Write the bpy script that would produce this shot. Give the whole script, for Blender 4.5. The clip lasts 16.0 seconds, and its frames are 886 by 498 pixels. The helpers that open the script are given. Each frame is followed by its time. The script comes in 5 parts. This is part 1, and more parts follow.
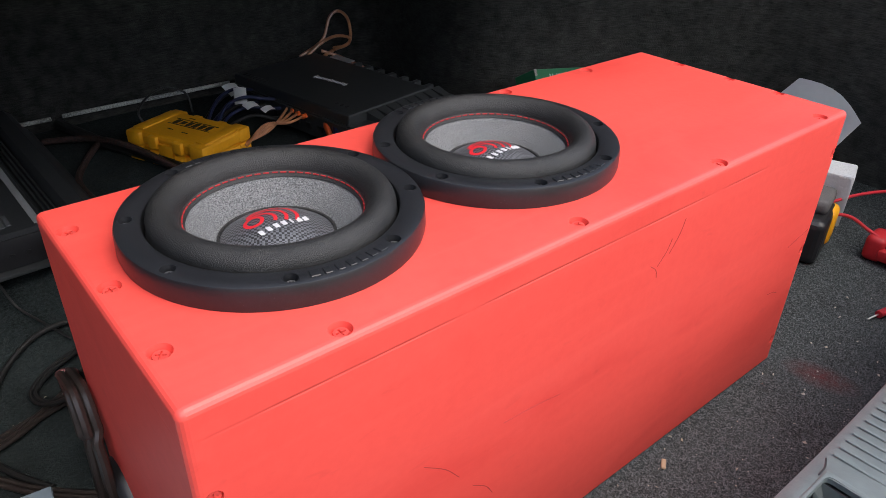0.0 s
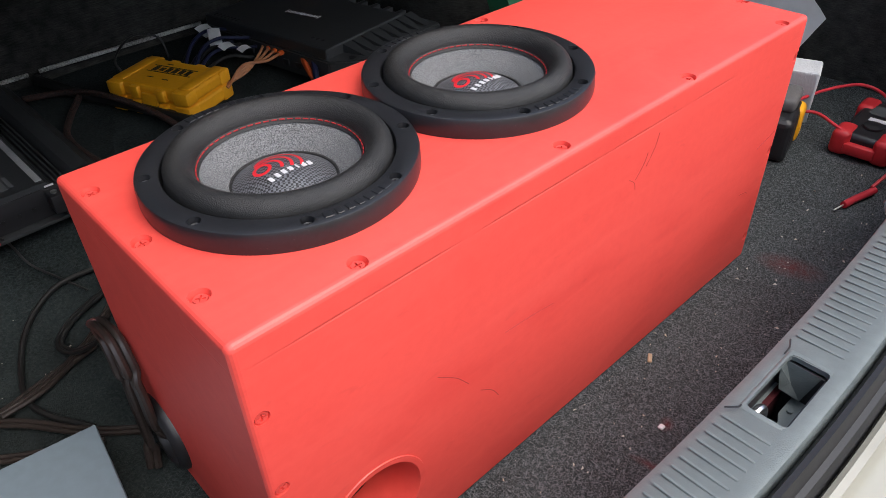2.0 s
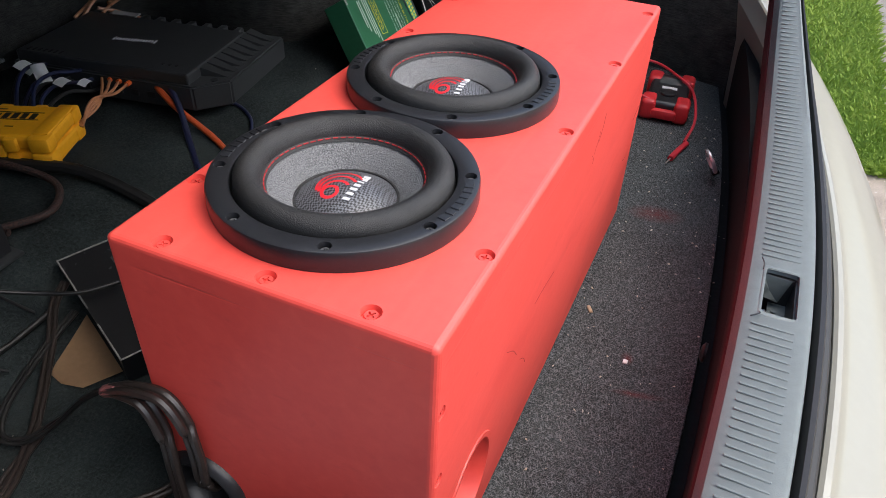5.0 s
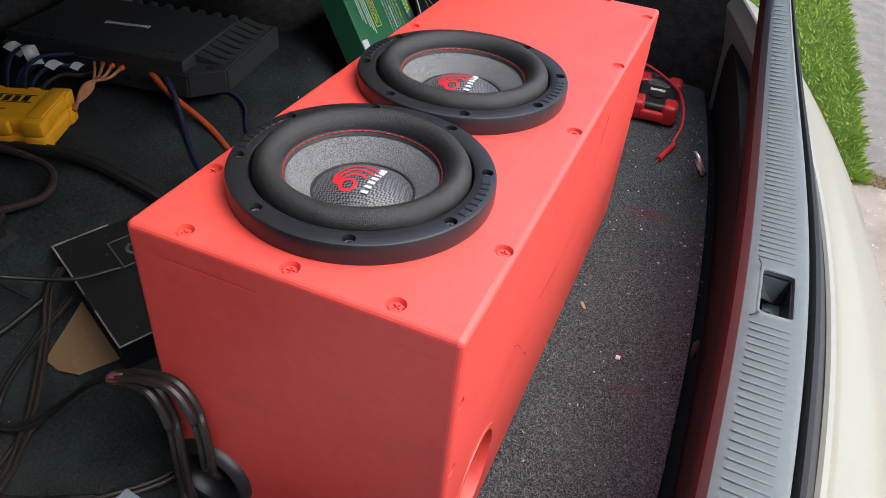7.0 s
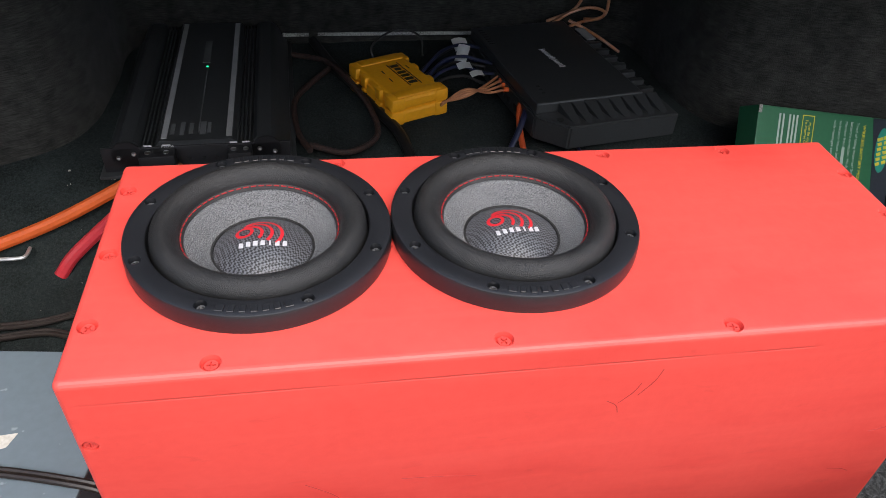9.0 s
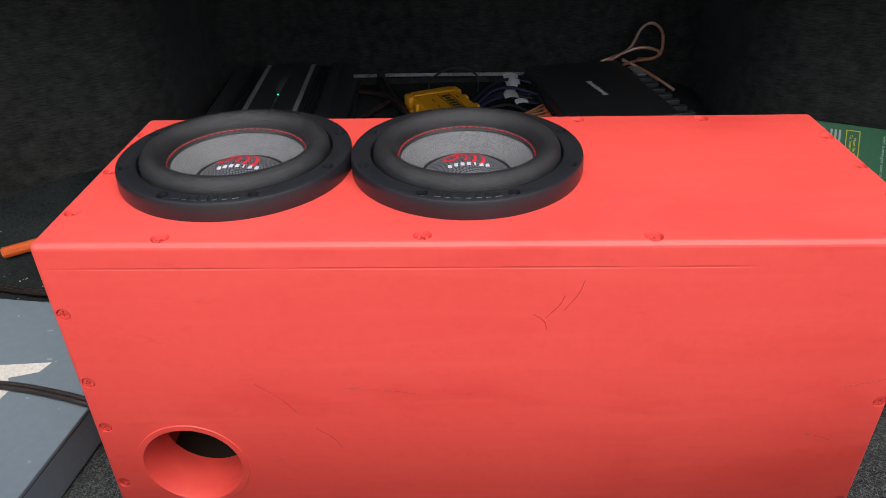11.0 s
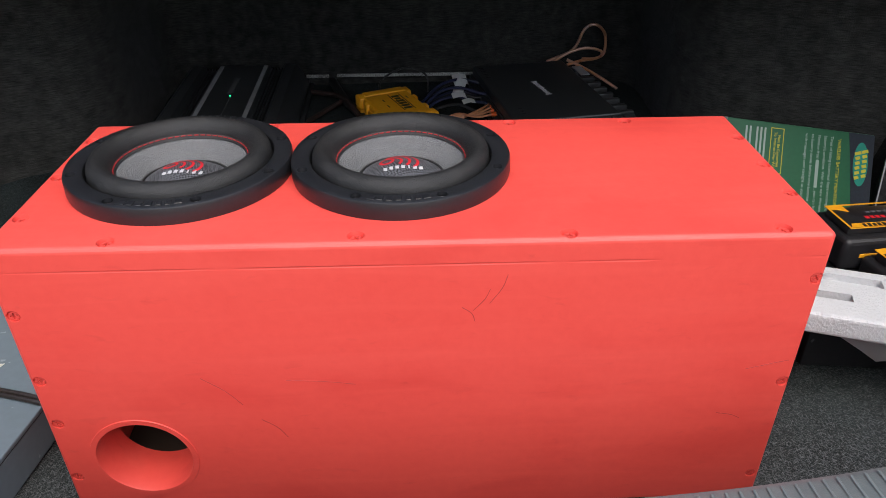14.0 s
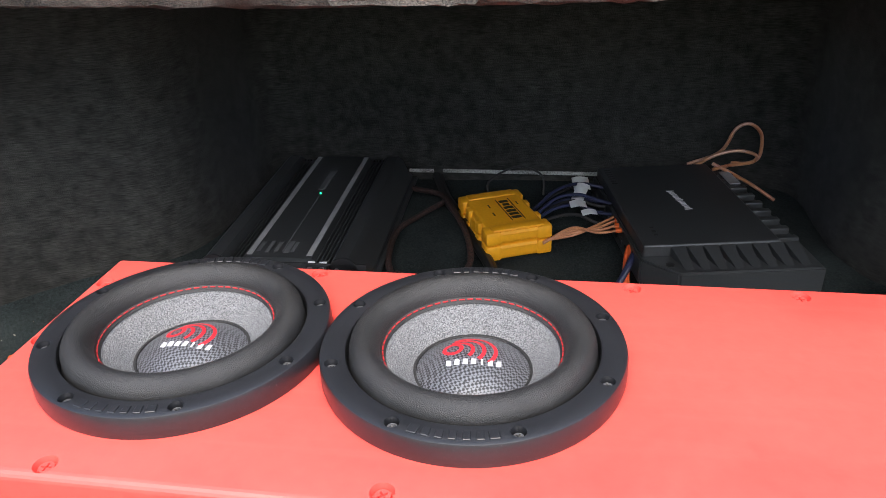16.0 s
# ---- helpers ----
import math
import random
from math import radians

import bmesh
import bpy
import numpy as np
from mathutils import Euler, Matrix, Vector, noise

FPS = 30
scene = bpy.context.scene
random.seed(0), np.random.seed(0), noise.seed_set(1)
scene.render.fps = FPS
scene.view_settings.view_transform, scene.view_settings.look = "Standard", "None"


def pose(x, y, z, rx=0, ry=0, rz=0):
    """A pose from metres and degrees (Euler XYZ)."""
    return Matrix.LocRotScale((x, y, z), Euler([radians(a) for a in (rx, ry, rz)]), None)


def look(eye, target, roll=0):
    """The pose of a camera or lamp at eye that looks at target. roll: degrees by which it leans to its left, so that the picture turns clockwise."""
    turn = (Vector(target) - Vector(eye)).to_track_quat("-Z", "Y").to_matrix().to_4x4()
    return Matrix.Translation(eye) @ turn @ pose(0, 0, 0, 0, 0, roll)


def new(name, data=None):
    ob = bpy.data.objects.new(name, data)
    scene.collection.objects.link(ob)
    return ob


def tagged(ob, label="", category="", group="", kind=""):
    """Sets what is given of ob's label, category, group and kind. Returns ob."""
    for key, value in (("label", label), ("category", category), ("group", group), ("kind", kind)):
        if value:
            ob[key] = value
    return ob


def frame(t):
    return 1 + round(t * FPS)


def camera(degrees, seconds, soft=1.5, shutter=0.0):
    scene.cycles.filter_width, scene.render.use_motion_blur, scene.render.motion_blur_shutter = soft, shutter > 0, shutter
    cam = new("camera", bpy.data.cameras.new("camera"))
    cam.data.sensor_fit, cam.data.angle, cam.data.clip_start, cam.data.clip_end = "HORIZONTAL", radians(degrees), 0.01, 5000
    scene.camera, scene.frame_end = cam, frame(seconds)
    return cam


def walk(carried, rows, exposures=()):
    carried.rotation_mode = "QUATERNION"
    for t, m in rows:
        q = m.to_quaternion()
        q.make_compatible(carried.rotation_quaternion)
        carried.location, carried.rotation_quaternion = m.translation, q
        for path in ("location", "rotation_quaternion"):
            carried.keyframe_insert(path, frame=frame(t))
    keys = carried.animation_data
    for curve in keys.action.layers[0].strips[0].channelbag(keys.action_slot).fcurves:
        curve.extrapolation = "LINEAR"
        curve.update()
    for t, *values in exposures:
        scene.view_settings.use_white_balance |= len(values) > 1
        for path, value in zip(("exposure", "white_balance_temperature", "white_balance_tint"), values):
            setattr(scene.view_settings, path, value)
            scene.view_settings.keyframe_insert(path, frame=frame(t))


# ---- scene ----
cam = camera(63.1, 16.0, 0.8)
PATH = [
    (0, (-0.071, -0.284, 0.595), (1.03, 1.023, -0.444), 1.4),
    (0.5, (-0.033, -0.31, 0.596), (0.962, 1.104, -0.409), -0.6),
    (1, (-0.016, -0.318, 0.598), (0.949, 1.123, -0.398), -1.4),
    (1.5, (-0.031, -0.313, 0.621), (0.953, 1.089, -0.411), -1.7),
    (2, (-0.104, -0.302, 0.628), (0.952, 0.877, -0.595), -2.2),
    (2.5, (-0.181, -0.282, 0.642), (0.979, 0.742, -0.625), -1.1),
    (3, (-0.235, -0.267, 0.653), (1.041, 0.651, -0.583), -0.7),
    (3.5, (-0.247, -0.247, 0.655), (1.078, 0.635, -0.555), -0.4),
    (3.7, (-0.246, -0.216, 0.653), (1.135, 0.622, -0.526), -0.9),
    (5.8, (-0.314, -0.089, 0.652), (1.169, 0.409, -0.594), 3.7),
    (6, (-0.312, -0.079, 0.644), (1.185, 0.377, -0.602), 3.4),
    (6.5, (-0.313, -0.08, 0.644), (1.203, 0.281, -0.609), 4.1),
    (7, (-0.313, -0.091, 0.657), (1.177, 0.445, -0.564), 5.7),
    (7.2, (-0.306, -0.111, 0.685), (1.107, 0.637, -0.516), 4.7),
    (7.5, (-0.251, -0.167, 0.707), (1.038, 0.843, -0.441), 5.0),
    (7.7, (-0.176, -0.218, 0.709), (0.957, 0.96, -0.442), 2.5),
    (8, (-0.043, -0.308, 0.706), (0.692, 1.124, -0.481), 3.0),
    (8.3, (0.066, -0.375, 0.731), (0.526, 1.143, -0.489), -1.2),
    (8.5, (0.099, -0.365, 0.723), (0.503, 1.135, -0.538), 0.8),
    (8.7, (0.138, -0.342, 0.73), (0.499, 1.143, -0.56), 2.7),
    (10.8, (0.322, -0.454, 0.617), (0.257, 1.282, -0.374), -0.8),
    (11, (0.339, -0.481, 0.626), (0.294, 1.221, -0.423), -1.1),
    (11.5, (0.355, -0.532, 0.651), (0.386, 1.119, -0.477), -0.1),
    (12, (0.352, -0.544, 0.657), (0.398, 1.119, -0.453), -0.1),
    (12.5, (0.354, -0.538, 0.658), (0.414, 1.138, -0.432), 0.0),
    (13, (0.363, -0.536, 0.657), (0.424, 1.144, -0.426), 0.0),
    (13.5, (0.365, -0.528, 0.656), (0.421, 1.159, -0.417), -0.1),
    (14, (0.37, -0.515, 0.651), (0.415, 1.178, -0.413), -0.4),
    (14.5, (0.359, -0.454, 0.646), (0.361, 1.279, -0.354), -0.8),
    (14.8, (0.362, -0.391, 0.652), (0.314, 1.367, -0.3), -0.8),
    (15, (0.365, -0.354, 0.649), (0.283, 1.425, -0.261), -0.4),
    (15.5, (0.373, -0.305, 0.646), (0.193, 1.469, -0.258), -1.3),
    (16, (0.4, -0.279, 0.644), (0.101, 1.474, -0.27), -2.2),
]
EXPO = [(0.0, 0.75), (3.5, 0.84), (6.0, 1.02), (7.0, 1.02), (7.5, 1.12), (8.0, 0.94), (8.5, 0.82), (11.0, 0.52), (14.0, 0.52), (14.5, 0.46), (15.2, 1.15), (16.0, 1.58)]
walk(cam, [(t, look(eye, target, roll)) for t, eye, target, roll in PATH], EXPO)

# ---- light: bright overcast sky, soft sun from behind the open boot ----
world = bpy.data.worlds.new("sky")
scene.world = world
world.use_nodes = True
wn = world.node_tree.nodes
sky = wn.new("ShaderNodeTexSky")
sky.sky_type, sky.sun_disc = "NISHITA", False
SUN_UP, SUN_ROT = 58.0, 168.0
sky.sun_elevation, sky.sun_rotation = radians(SUN_UP), radians(SUN_ROT)
sky.dust_density, sky.ozone_density = 3.0, 1.0
world.node_tree.links.new(sky.outputs[0], wn["Background"].inputs[0])
wn["Background"].inputs[1].default_value = 0.15
sun = new("sun", bpy.data.lights.new("sun", "SUN"))
sun.data.energy, sun.data.angle, sun.data.color = 1.95, radians(75), (1.0, 0.97, 0.93)
az = radians(SUN_ROT)
sun_from = Vector((math.sin(az) * math.cos(radians(SUN_UP)), math.cos(az) * math.cos(radians(SUN_UP)), math.sin(radians(SUN_UP))))
sun.matrix_world = look(sun_from * 10, (0, 0, 0))


# ---- materials ----
def material(name, color, rough=0.6, metal=0.0, spec=0.5, var=0.15, scale=40.0, bump=0.0, bump_scale=400.0, half=0.3, color2=None, spots=None, coat=0.0):
    """A surface with two scales of variation, fine relief and, if asked, scattered spots (color, share, scale)."""
    m = bpy.data.materials.new(name)
    m.use_nodes = True
    n, l = m.node_tree.nodes, m.node_tree.links
    b = n["Principled BSDF"]
    co = n.new("ShaderNodeTexCoord")
    big, fine = n.new("ShaderNodeTexNoise"), n.new("ShaderNodeTexNoise")
    big.inputs["Scale"].default_value, big.inputs["Detail"].default_value = scale / 6, 5
    fine.inputs["Scale"].default_value, fine.inputs["Detail"].default_value = scale * 4, 4
    for t in (big, fine):
        l.new(co.outputs["Object"], t.inputs["Vector"])
    c2 = color2 or tuple(c * (1 - var) for c in color)
    add = n.new("ShaderNodeMath")
    add.operation = "ADD"
    l.new(big.outputs[0], add.inputs[0])
    l.new(fine.outputs[0], add.inputs[1])
    ramp = n.new("ShaderNodeMapRange")
    ramp.inputs[1].default_value, ramp.inputs[2].default_value = 1 - half, 1 + half
    l.new(add.outputs[0], ramp.inputs[0])
    mix = n.new("ShaderNodeMix")
    mix.data_type = "RGBA"
    mix.inputs[6].default_value, mix.inputs[7].default_value = (*c2, 1), (*color, 1)
    l.new(ramp.outputs[0], mix.inputs[0])
    out = mix.outputs[2]
    if spots:
        sc, share, ss = spots
        sp = n.new("ShaderNodeTexNoise")
        sp.inputs["Scale"].default_value, sp.inputs["Detail"].default_value = ss, 2
        l.new(co.outputs["Object"], sp.inputs["Vector"])
        st = n.new("ShaderNodeMapRange")
        st.inputs[1].default_value, st.inputs[2].default_value = share, share + 0.04
        l.new(sp.outputs[0], st.inputs[0])
        m2 = n.new("ShaderNodeMix")
        m2.data_type = "RGBA"
        m2.inputs[7].default_value = (*sc, 1)
        l.new(st.outputs[0], m2.inputs[0])
        l.new(out, m2.inputs[6])
        out = m2.outputs[2]
    l.new(out, b.inputs["Base Color"])
    rr = n.new("ShaderNodeMapRange")
    rr.inputs[3].default_value, rr.inputs[4].default_value = max(rough - 0.08, 0.02), min(rough + 0.08, 1)
    l.new(big.outputs[0], rr.inputs[0])
    l.new(rr.outputs[0], b.inputs["Roughness"])
    b.inputs["Metallic"].default_value = metal
    b.inputs["Specular IOR Level"].default_value = spec
    b.inputs["Coat Weight"].default_value = coat
    if bump:
        bn, bu = n.new("ShaderNodeTexNoise"), n.new("ShaderNodeBump")
        bn.inputs["Scale"].default_value, bn.inputs["Detail"].default_value = bump_scale, 3
        l.new(co.outputs["Object"], bn.inputs["Vector"])
        bu.inputs["Strength"].default_value, bu.inputs["Distance"].default_value = bump, 0.002
        l.new(bn.outputs[0], bu.inputs["Height"])
        l.new(bu.outputs[0], b.inputs["Normal"])
    return m


RUBBER = material("black_rubber", (0.012, 0.012, 0.013), 0.5, scale=50, bump=0.05)
PLASTIC = material("black_plastic", (0.016, 0.016, 0.018), 0.42, scale=50, bump=0.08, bump_scale=900)
GREY = material("grey_trim_plastic", (0.142, 0.166, 0.165), 0.46, scale=30, var=0.2, bump=0.25, bump_scale=900)
CREAM = material("cream_car_paint", (0.275, 0.265, 0.218), 0.35, scale=20, var=0.06, coat=0.5, spots=((0.22, 0.20, 0.16), 0.76, 60))
YELLOW = material("yellow_plastic", (0.86, 0.39, 0.012), 0.5, scale=40, var=0.12, bump=0.05)
ANOD = material("black_anodised", (0.052, 0.056, 0.059), 0.36, metal=0.3, scale=80, var=0.2)
STEEL = material("steel", (0.6, 0.6, 0.6), 0.3, metal=1.0, scale=60)
WHITE = material("white_paper", (0.78, 0.78, 0.77), 0.7, scale=30, var=0.05)


# ---- mesh helpers ----
FLAT_SIDED = ("body", "tray", "lid", "slab", "top_plate", "case", "block", "latch_rim")


def link(name, bm, mat, parent=None, label="", smooth=True, at=None):
    me = bpy.data.meshes.new(name)
    bm.normal_update()
    bm.to_mesh(me)
    bm.free()
    if smooth:
        me.shade_smooth()
        me.set_sharp_from_angle(angle=radians(35))
        if name in FLAT_SIDED:
            # broad flat sides keep their own normals; only the rounded edges are smooth
            for p in me.polygons:
                if p.area > 3e-4:
                    p.use_smooth = False
    for mm in mat if isinstance(mat, (list, tuple)) else (mat,):
        me.materials.append(mm)
    ob = new(name, me)
    if parent:
        ob.parent = parent
    if at is not None:
        ob.matrix_basis = at
    if label:
        ob["label"] = label
    return ob


def part(name, bm, mat, parent, label="", at=None, smooth=True):
    """One mesh object as a part of a thing."""
    return link(name, bm, mat, parent, label, smooth, at)


def thing(name, label, category, m=None, group="", kind=""):
    """An empty at the base of a thing, which carries its tags."""
    e = new(name)
    e.empty_display_size = 0.02
    if m is not None:
        e.matrix_basis = m
    return tagged(e, label, category, group, kind)


def box(sx, sy, sz, x=0, y=0, z=0, bevel=0.0, seg=2, bm=None, m=None):
    """A bevelled block whose base centre is at x, y, z."""
    own = bmesh.new()
    bmesh.ops.create_cube(own, size=1, matrix=Matrix.Translation((x, y, z + sz / 2)) @ Matrix.Diagonal((sx, sy, sz, 1)))
    if bevel:
        bmesh.ops.bevel(own, geom=own.edges[:], offset=bevel, segments=seg, affect="EDGES", profile=0.5)
    if m is not None:
        bmesh.ops.transform(own, matrix=m, verts=own.verts)
    return join(bm, own)


def join(bm, own):
    if bm is None:
        return own
    me = bpy.data.meshes.new("tmp")
    own.to_mesh(me)
    own.free()
    bm.from_mesh(me)
    bpy.data.meshes.remove(me)
    return bm


def cyl(r, h, x=0, y=0, z=0, r2=None, seg=24, bm=None, m=None, bevel=0.0):
    own = bmesh.new()
    bmesh.ops.create_cone(own, cap_ends=True, segments=seg, radius1=r, radius2=r if r2 is None else r2, depth=h, matrix=Matrix.Translation((x, y, z + h / 2)))
    if bevel:
        es = [e for e in own.edges if len(e.link_faces) == 2 and any(len(f.verts) > 4 for f in e.link_faces)]
        bmesh.ops.bevel(own, geom=es, offset=bevel, segments=2, affect="EDGES", profile=0.5)
    if m is not None:
        bmesh.ops.transform(own, matrix=m, verts=own.verts)
    return join(bm, own)


def lathe(profile, seg=96, closed=False, bm=None):
    """A profile of (r, z) turned about z."""
    own = bmesh.new()
    rings = []
    for r, z in profile:
        rings.append([own.verts.new((r * math.cos(2 * math.pi * k / seg), r * math.sin(2 * math.pi * k / seg), z)) for k in range(seg)] if r > 1e-6 else [own.verts.new((0, 0, z))])
    pairs = list(zip(rings, rings[1:])) + ([(rings[-1], rings[0])] if closed else [])
    for a, b in pairs:
        for k in range(seg):
            j = (k + 1) % seg
            q = [a[k % len(a)], a[j % len(a)], b[j % len(b)], b[k % len(b)]]
            q = list(dict.fromkeys(q))
            if len(q) > 2:
                own.faces.new(q)
    bmesh.ops.recalc_face_normals(own, faces=own.faces)
    return join(bm, own)


def spline(points, step=6):
    """A smooth run of places through the given ones."""
    p = [Vector(q) for q in points]
    p = [2 * p[0] - p[1], *p, 2 * p[-1] - p[-2]]
    out = []
    for i in range(1, len(p) - 2):
        for k in range(step):
            t = k / step
            a, b, c, d = p[i - 1 : i + 3]
            out.append(0.5 * (2 * b + (c - a) * t + (2 * a - 5 * b + 4 * c - d) * t * t + (3 * b - a - 3 * c + d) * t ** 3))
    return out + [p[-2]]


def sweep(points, r, seg=10, step=6, flat=1.0, bm=None):
    """A cable along a smooth line. flat widens its section sideways."""
    own = bmesh.new()
    path = spline(points, step)
    rings, side = [], None
    for i, p in enumerate(path):
        d = (path[min(i + 1, len(path) - 1)] - path[max(i - 1, 0)]).normalized()
        ref = Vector((0, 0, 1)) if abs(d.z) < 0.95 else Vector((0, 1, 0))
        s = d.cross(ref).normalized() if side is None else (side - d * side.dot(d)).normalized()
        side = s
        u = s.cross(d)
        rings.append([own.verts.new(p + (s * math.cos(2 * math.pi * k / seg) * flat + u * math.sin(2 * math.pi * k / seg)) * r) for k in range(seg)])
    for a, b in zip(rings, rings[1:]):
        for k in range(seg):
            own.faces.new((a[k], a[(k + 1) % seg], b[(k + 1) % seg], b[k]))
    own.faces.new(rings[0][::-1])
    own.faces.new(rings[-1])
    bmesh.ops.recalc_face_normals(own, faces=own.faces)
    return join(bm, own)


def cut(bm, cutter):
    """bm less the solid cutter."""
    obs = []
    for b in (bm, cutter):
        me = bpy.data.meshes.new("tmp")
        b.to_mesh(me)
        b.free()
        obs.append(new("tmp", me))
    mod = obs[0].modifiers.new("cut", "BOOLEAN")
    mod.object, mod.operation, mod.solver, mod.use_self = obs[1], "DIFFERENCE", "EXACT", True
    me = bpy.data.meshes.new_from_object(obs[0].evaluated_get(bpy.context.evaluated_depsgraph_get()))
    out = bmesh.new()
    out.from_mesh(me)
    for o in obs:
        bpy.data.objects.remove(o)
    return out


def prism(outline, z0, z1, bm=None):
    """A solid over an outline of (x, y), from z0 to z1."""
    own = bmesh.new()
    lo = [own.verts.new((x, y, z0)) for x, y in outline]
    hi = [own.verts.new((x, y, z1)) for x, y in outline]
    own.faces.new(lo[::-1])
    own.faces.new(hi)
    for i in range(len(lo)):
        j = (i + 1) % len(lo)
        own.faces.new((lo[i], lo[j], hi[j], hi[i]))
    bmesh.ops.recalc_face_normals(own, faces=own.faces)
    return join(bm, own)


def text(body, size, mat, parent, m, name="lettering", label="", depth=0.0002, align="CENTER"):
    """Raised lettering in the built-in font, centred, in the xy plane of m."""
    cu = bpy.data.curves.new("tmp", "FONT")
    cu.body, cu.size, cu.extrude, cu.align_x, cu.align_y = body, size, depth, align, "CENTER"
    tmp = new("tmp", cu)
    me = bpy.data.meshes.new_from_object(tmp.evaluated_get(bpy.context.evaluated_depsgraph_get()))
    bpy.data.objects.remove(tmp)
    me.materials.clear()
    me.materials.append(mat)
    ob = new(name, me)
    ob.parent, ob.matrix_basis = parent, m
    if label:
        ob["label"] = label
    return ob


# ---- the boot: floor, walls, sill, bumper ----
L, D, H = 0.72, 0.267, 0.335
MID = 0.315


def fz(y):
    """The boot floor's height: level at the sill, rising to a shelf behind."""
    s = min(max((y - 0.46) / 0.24, 0), 1)
    return 0.085 * s * s * (3 - 2 * s) + 0.02 * max(0, (y - 0.70) / 0.36)


def bow(x, k):
    return k * ((x - MID) / 0.58) ** 2


def rise(x, k):
    return k * abs((x - MID) / 0.58) ** 3


def floor_material():
    """Worn charcoal needle-felt: matted fibres lying every way, pale flecks, red overspray stains near the sill."""
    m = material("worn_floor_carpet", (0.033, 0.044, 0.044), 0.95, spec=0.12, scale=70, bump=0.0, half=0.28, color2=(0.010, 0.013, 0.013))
    n, l = m.node_tree.nodes, m.node_tree.links
    b = n["Principled BSDF"]
    src = b.inputs["Base Color"].links[0].from_socket
    co = n.new("ShaderNodeTexCoord")
    # matted fibres: three layers of stretched noise, each lying its own way
    hsum = None
    for ang, seed in ((0.4, 0.0), (1.5, 3.0), (2.5, 7.0)):
        fm_, fn = n.new("ShaderNodeMapping"), n.new("ShaderNodeTexNoise")
        fm_.vector_type = "TEXTURE"
        fm_.inputs[1].default_value, fm_.inputs[2].default_value[2], fm_.inputs[3].default_value = (seed, seed, 0), ang, (0.0065, 0.0014, 0.0025)
        fn.inputs["Scale"].default_value, fn.inputs["Detail"].default_value, fn.inputs["Distortion"].default_value = 1.0, 2, 0.8
        l.new(co.outputs["Object"], fm_.inputs[0])
        l.new(fm_.outputs[0], fn.inputs["Vector"])
        if hsum is None:
            hsum = fn.outputs[0]
        else:
            mxm = n.new("ShaderNodeMath")
            mxm.operation = "MAXIMUM"
            l.new(hsum, mxm.inputs[0])
            l.new(fn.outputs[0], mxm.inputs[1])
            hsum = mxm.outputs[0]
    fr_, fx = n.new("ShaderNodeMapRange"), n.new("ShaderNodeMix")
    l.new(hsum, fr_.inputs[0])
    fr_.inputs[1].default_value, fr_.inputs[2].default_value, fr_.inputs[4].default_value = 0.56, 0.70, 0.85
    fx.data_type = "RGBA"
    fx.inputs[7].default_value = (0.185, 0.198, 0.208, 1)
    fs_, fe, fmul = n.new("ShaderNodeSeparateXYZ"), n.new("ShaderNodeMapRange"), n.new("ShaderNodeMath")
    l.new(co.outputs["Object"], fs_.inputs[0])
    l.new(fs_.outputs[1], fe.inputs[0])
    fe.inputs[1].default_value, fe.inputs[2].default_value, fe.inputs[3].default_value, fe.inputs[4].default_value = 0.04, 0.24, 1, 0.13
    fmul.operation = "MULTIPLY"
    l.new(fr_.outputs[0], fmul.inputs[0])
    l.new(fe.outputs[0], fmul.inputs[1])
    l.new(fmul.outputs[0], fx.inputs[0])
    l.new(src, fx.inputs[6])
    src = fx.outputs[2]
    fb_ = n.new("ShaderNodeBump")
    fb_.inputs["Strength"].default_value, fb_.inputs["Distance"].default_value = 1.0, 0.003
    l.new(hsum, fb_.inputs["Height"])
    l.new(fb_.outputs[0], b.inputs["Normal"])
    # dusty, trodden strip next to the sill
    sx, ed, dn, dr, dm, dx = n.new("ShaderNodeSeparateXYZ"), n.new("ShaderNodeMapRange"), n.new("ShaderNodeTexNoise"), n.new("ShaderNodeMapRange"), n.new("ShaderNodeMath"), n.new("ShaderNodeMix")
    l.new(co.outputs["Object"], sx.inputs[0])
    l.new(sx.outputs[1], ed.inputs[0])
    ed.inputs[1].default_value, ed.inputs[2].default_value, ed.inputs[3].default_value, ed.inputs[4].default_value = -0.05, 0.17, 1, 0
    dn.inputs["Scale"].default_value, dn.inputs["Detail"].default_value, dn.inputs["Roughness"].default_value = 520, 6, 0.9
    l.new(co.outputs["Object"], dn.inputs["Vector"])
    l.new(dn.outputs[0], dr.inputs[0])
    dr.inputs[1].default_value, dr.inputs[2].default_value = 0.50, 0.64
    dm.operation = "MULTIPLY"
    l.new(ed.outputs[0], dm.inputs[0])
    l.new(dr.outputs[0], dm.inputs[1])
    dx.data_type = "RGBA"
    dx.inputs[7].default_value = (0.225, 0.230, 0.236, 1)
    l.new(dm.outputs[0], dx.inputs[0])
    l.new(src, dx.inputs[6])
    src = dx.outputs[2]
    for x, y, rx, ry in ((0.74, -0.06, 0.028, 0.05), (0.342, -0.116, 0.007, 0.034), (0.396, -0.091, 0.013, 0.009)):
        g, mp, no, mu, mx = n.new("ShaderNodeTexGradient"), n.new("ShaderNodeMapping"), n.new("ShaderNodeTexNoise"), n.new("ShaderNodeMath"), n.new("ShaderNodeMix")
        g.gradient_type, mp.vector_type = "SPHERICAL", "TEXTURE"
        mp.inputs[1].default_value, mp.inputs[2].default_value[2], mp.inputs[3].default_value = (x, y, 0), 0.22, (rx, ry, 0.05)
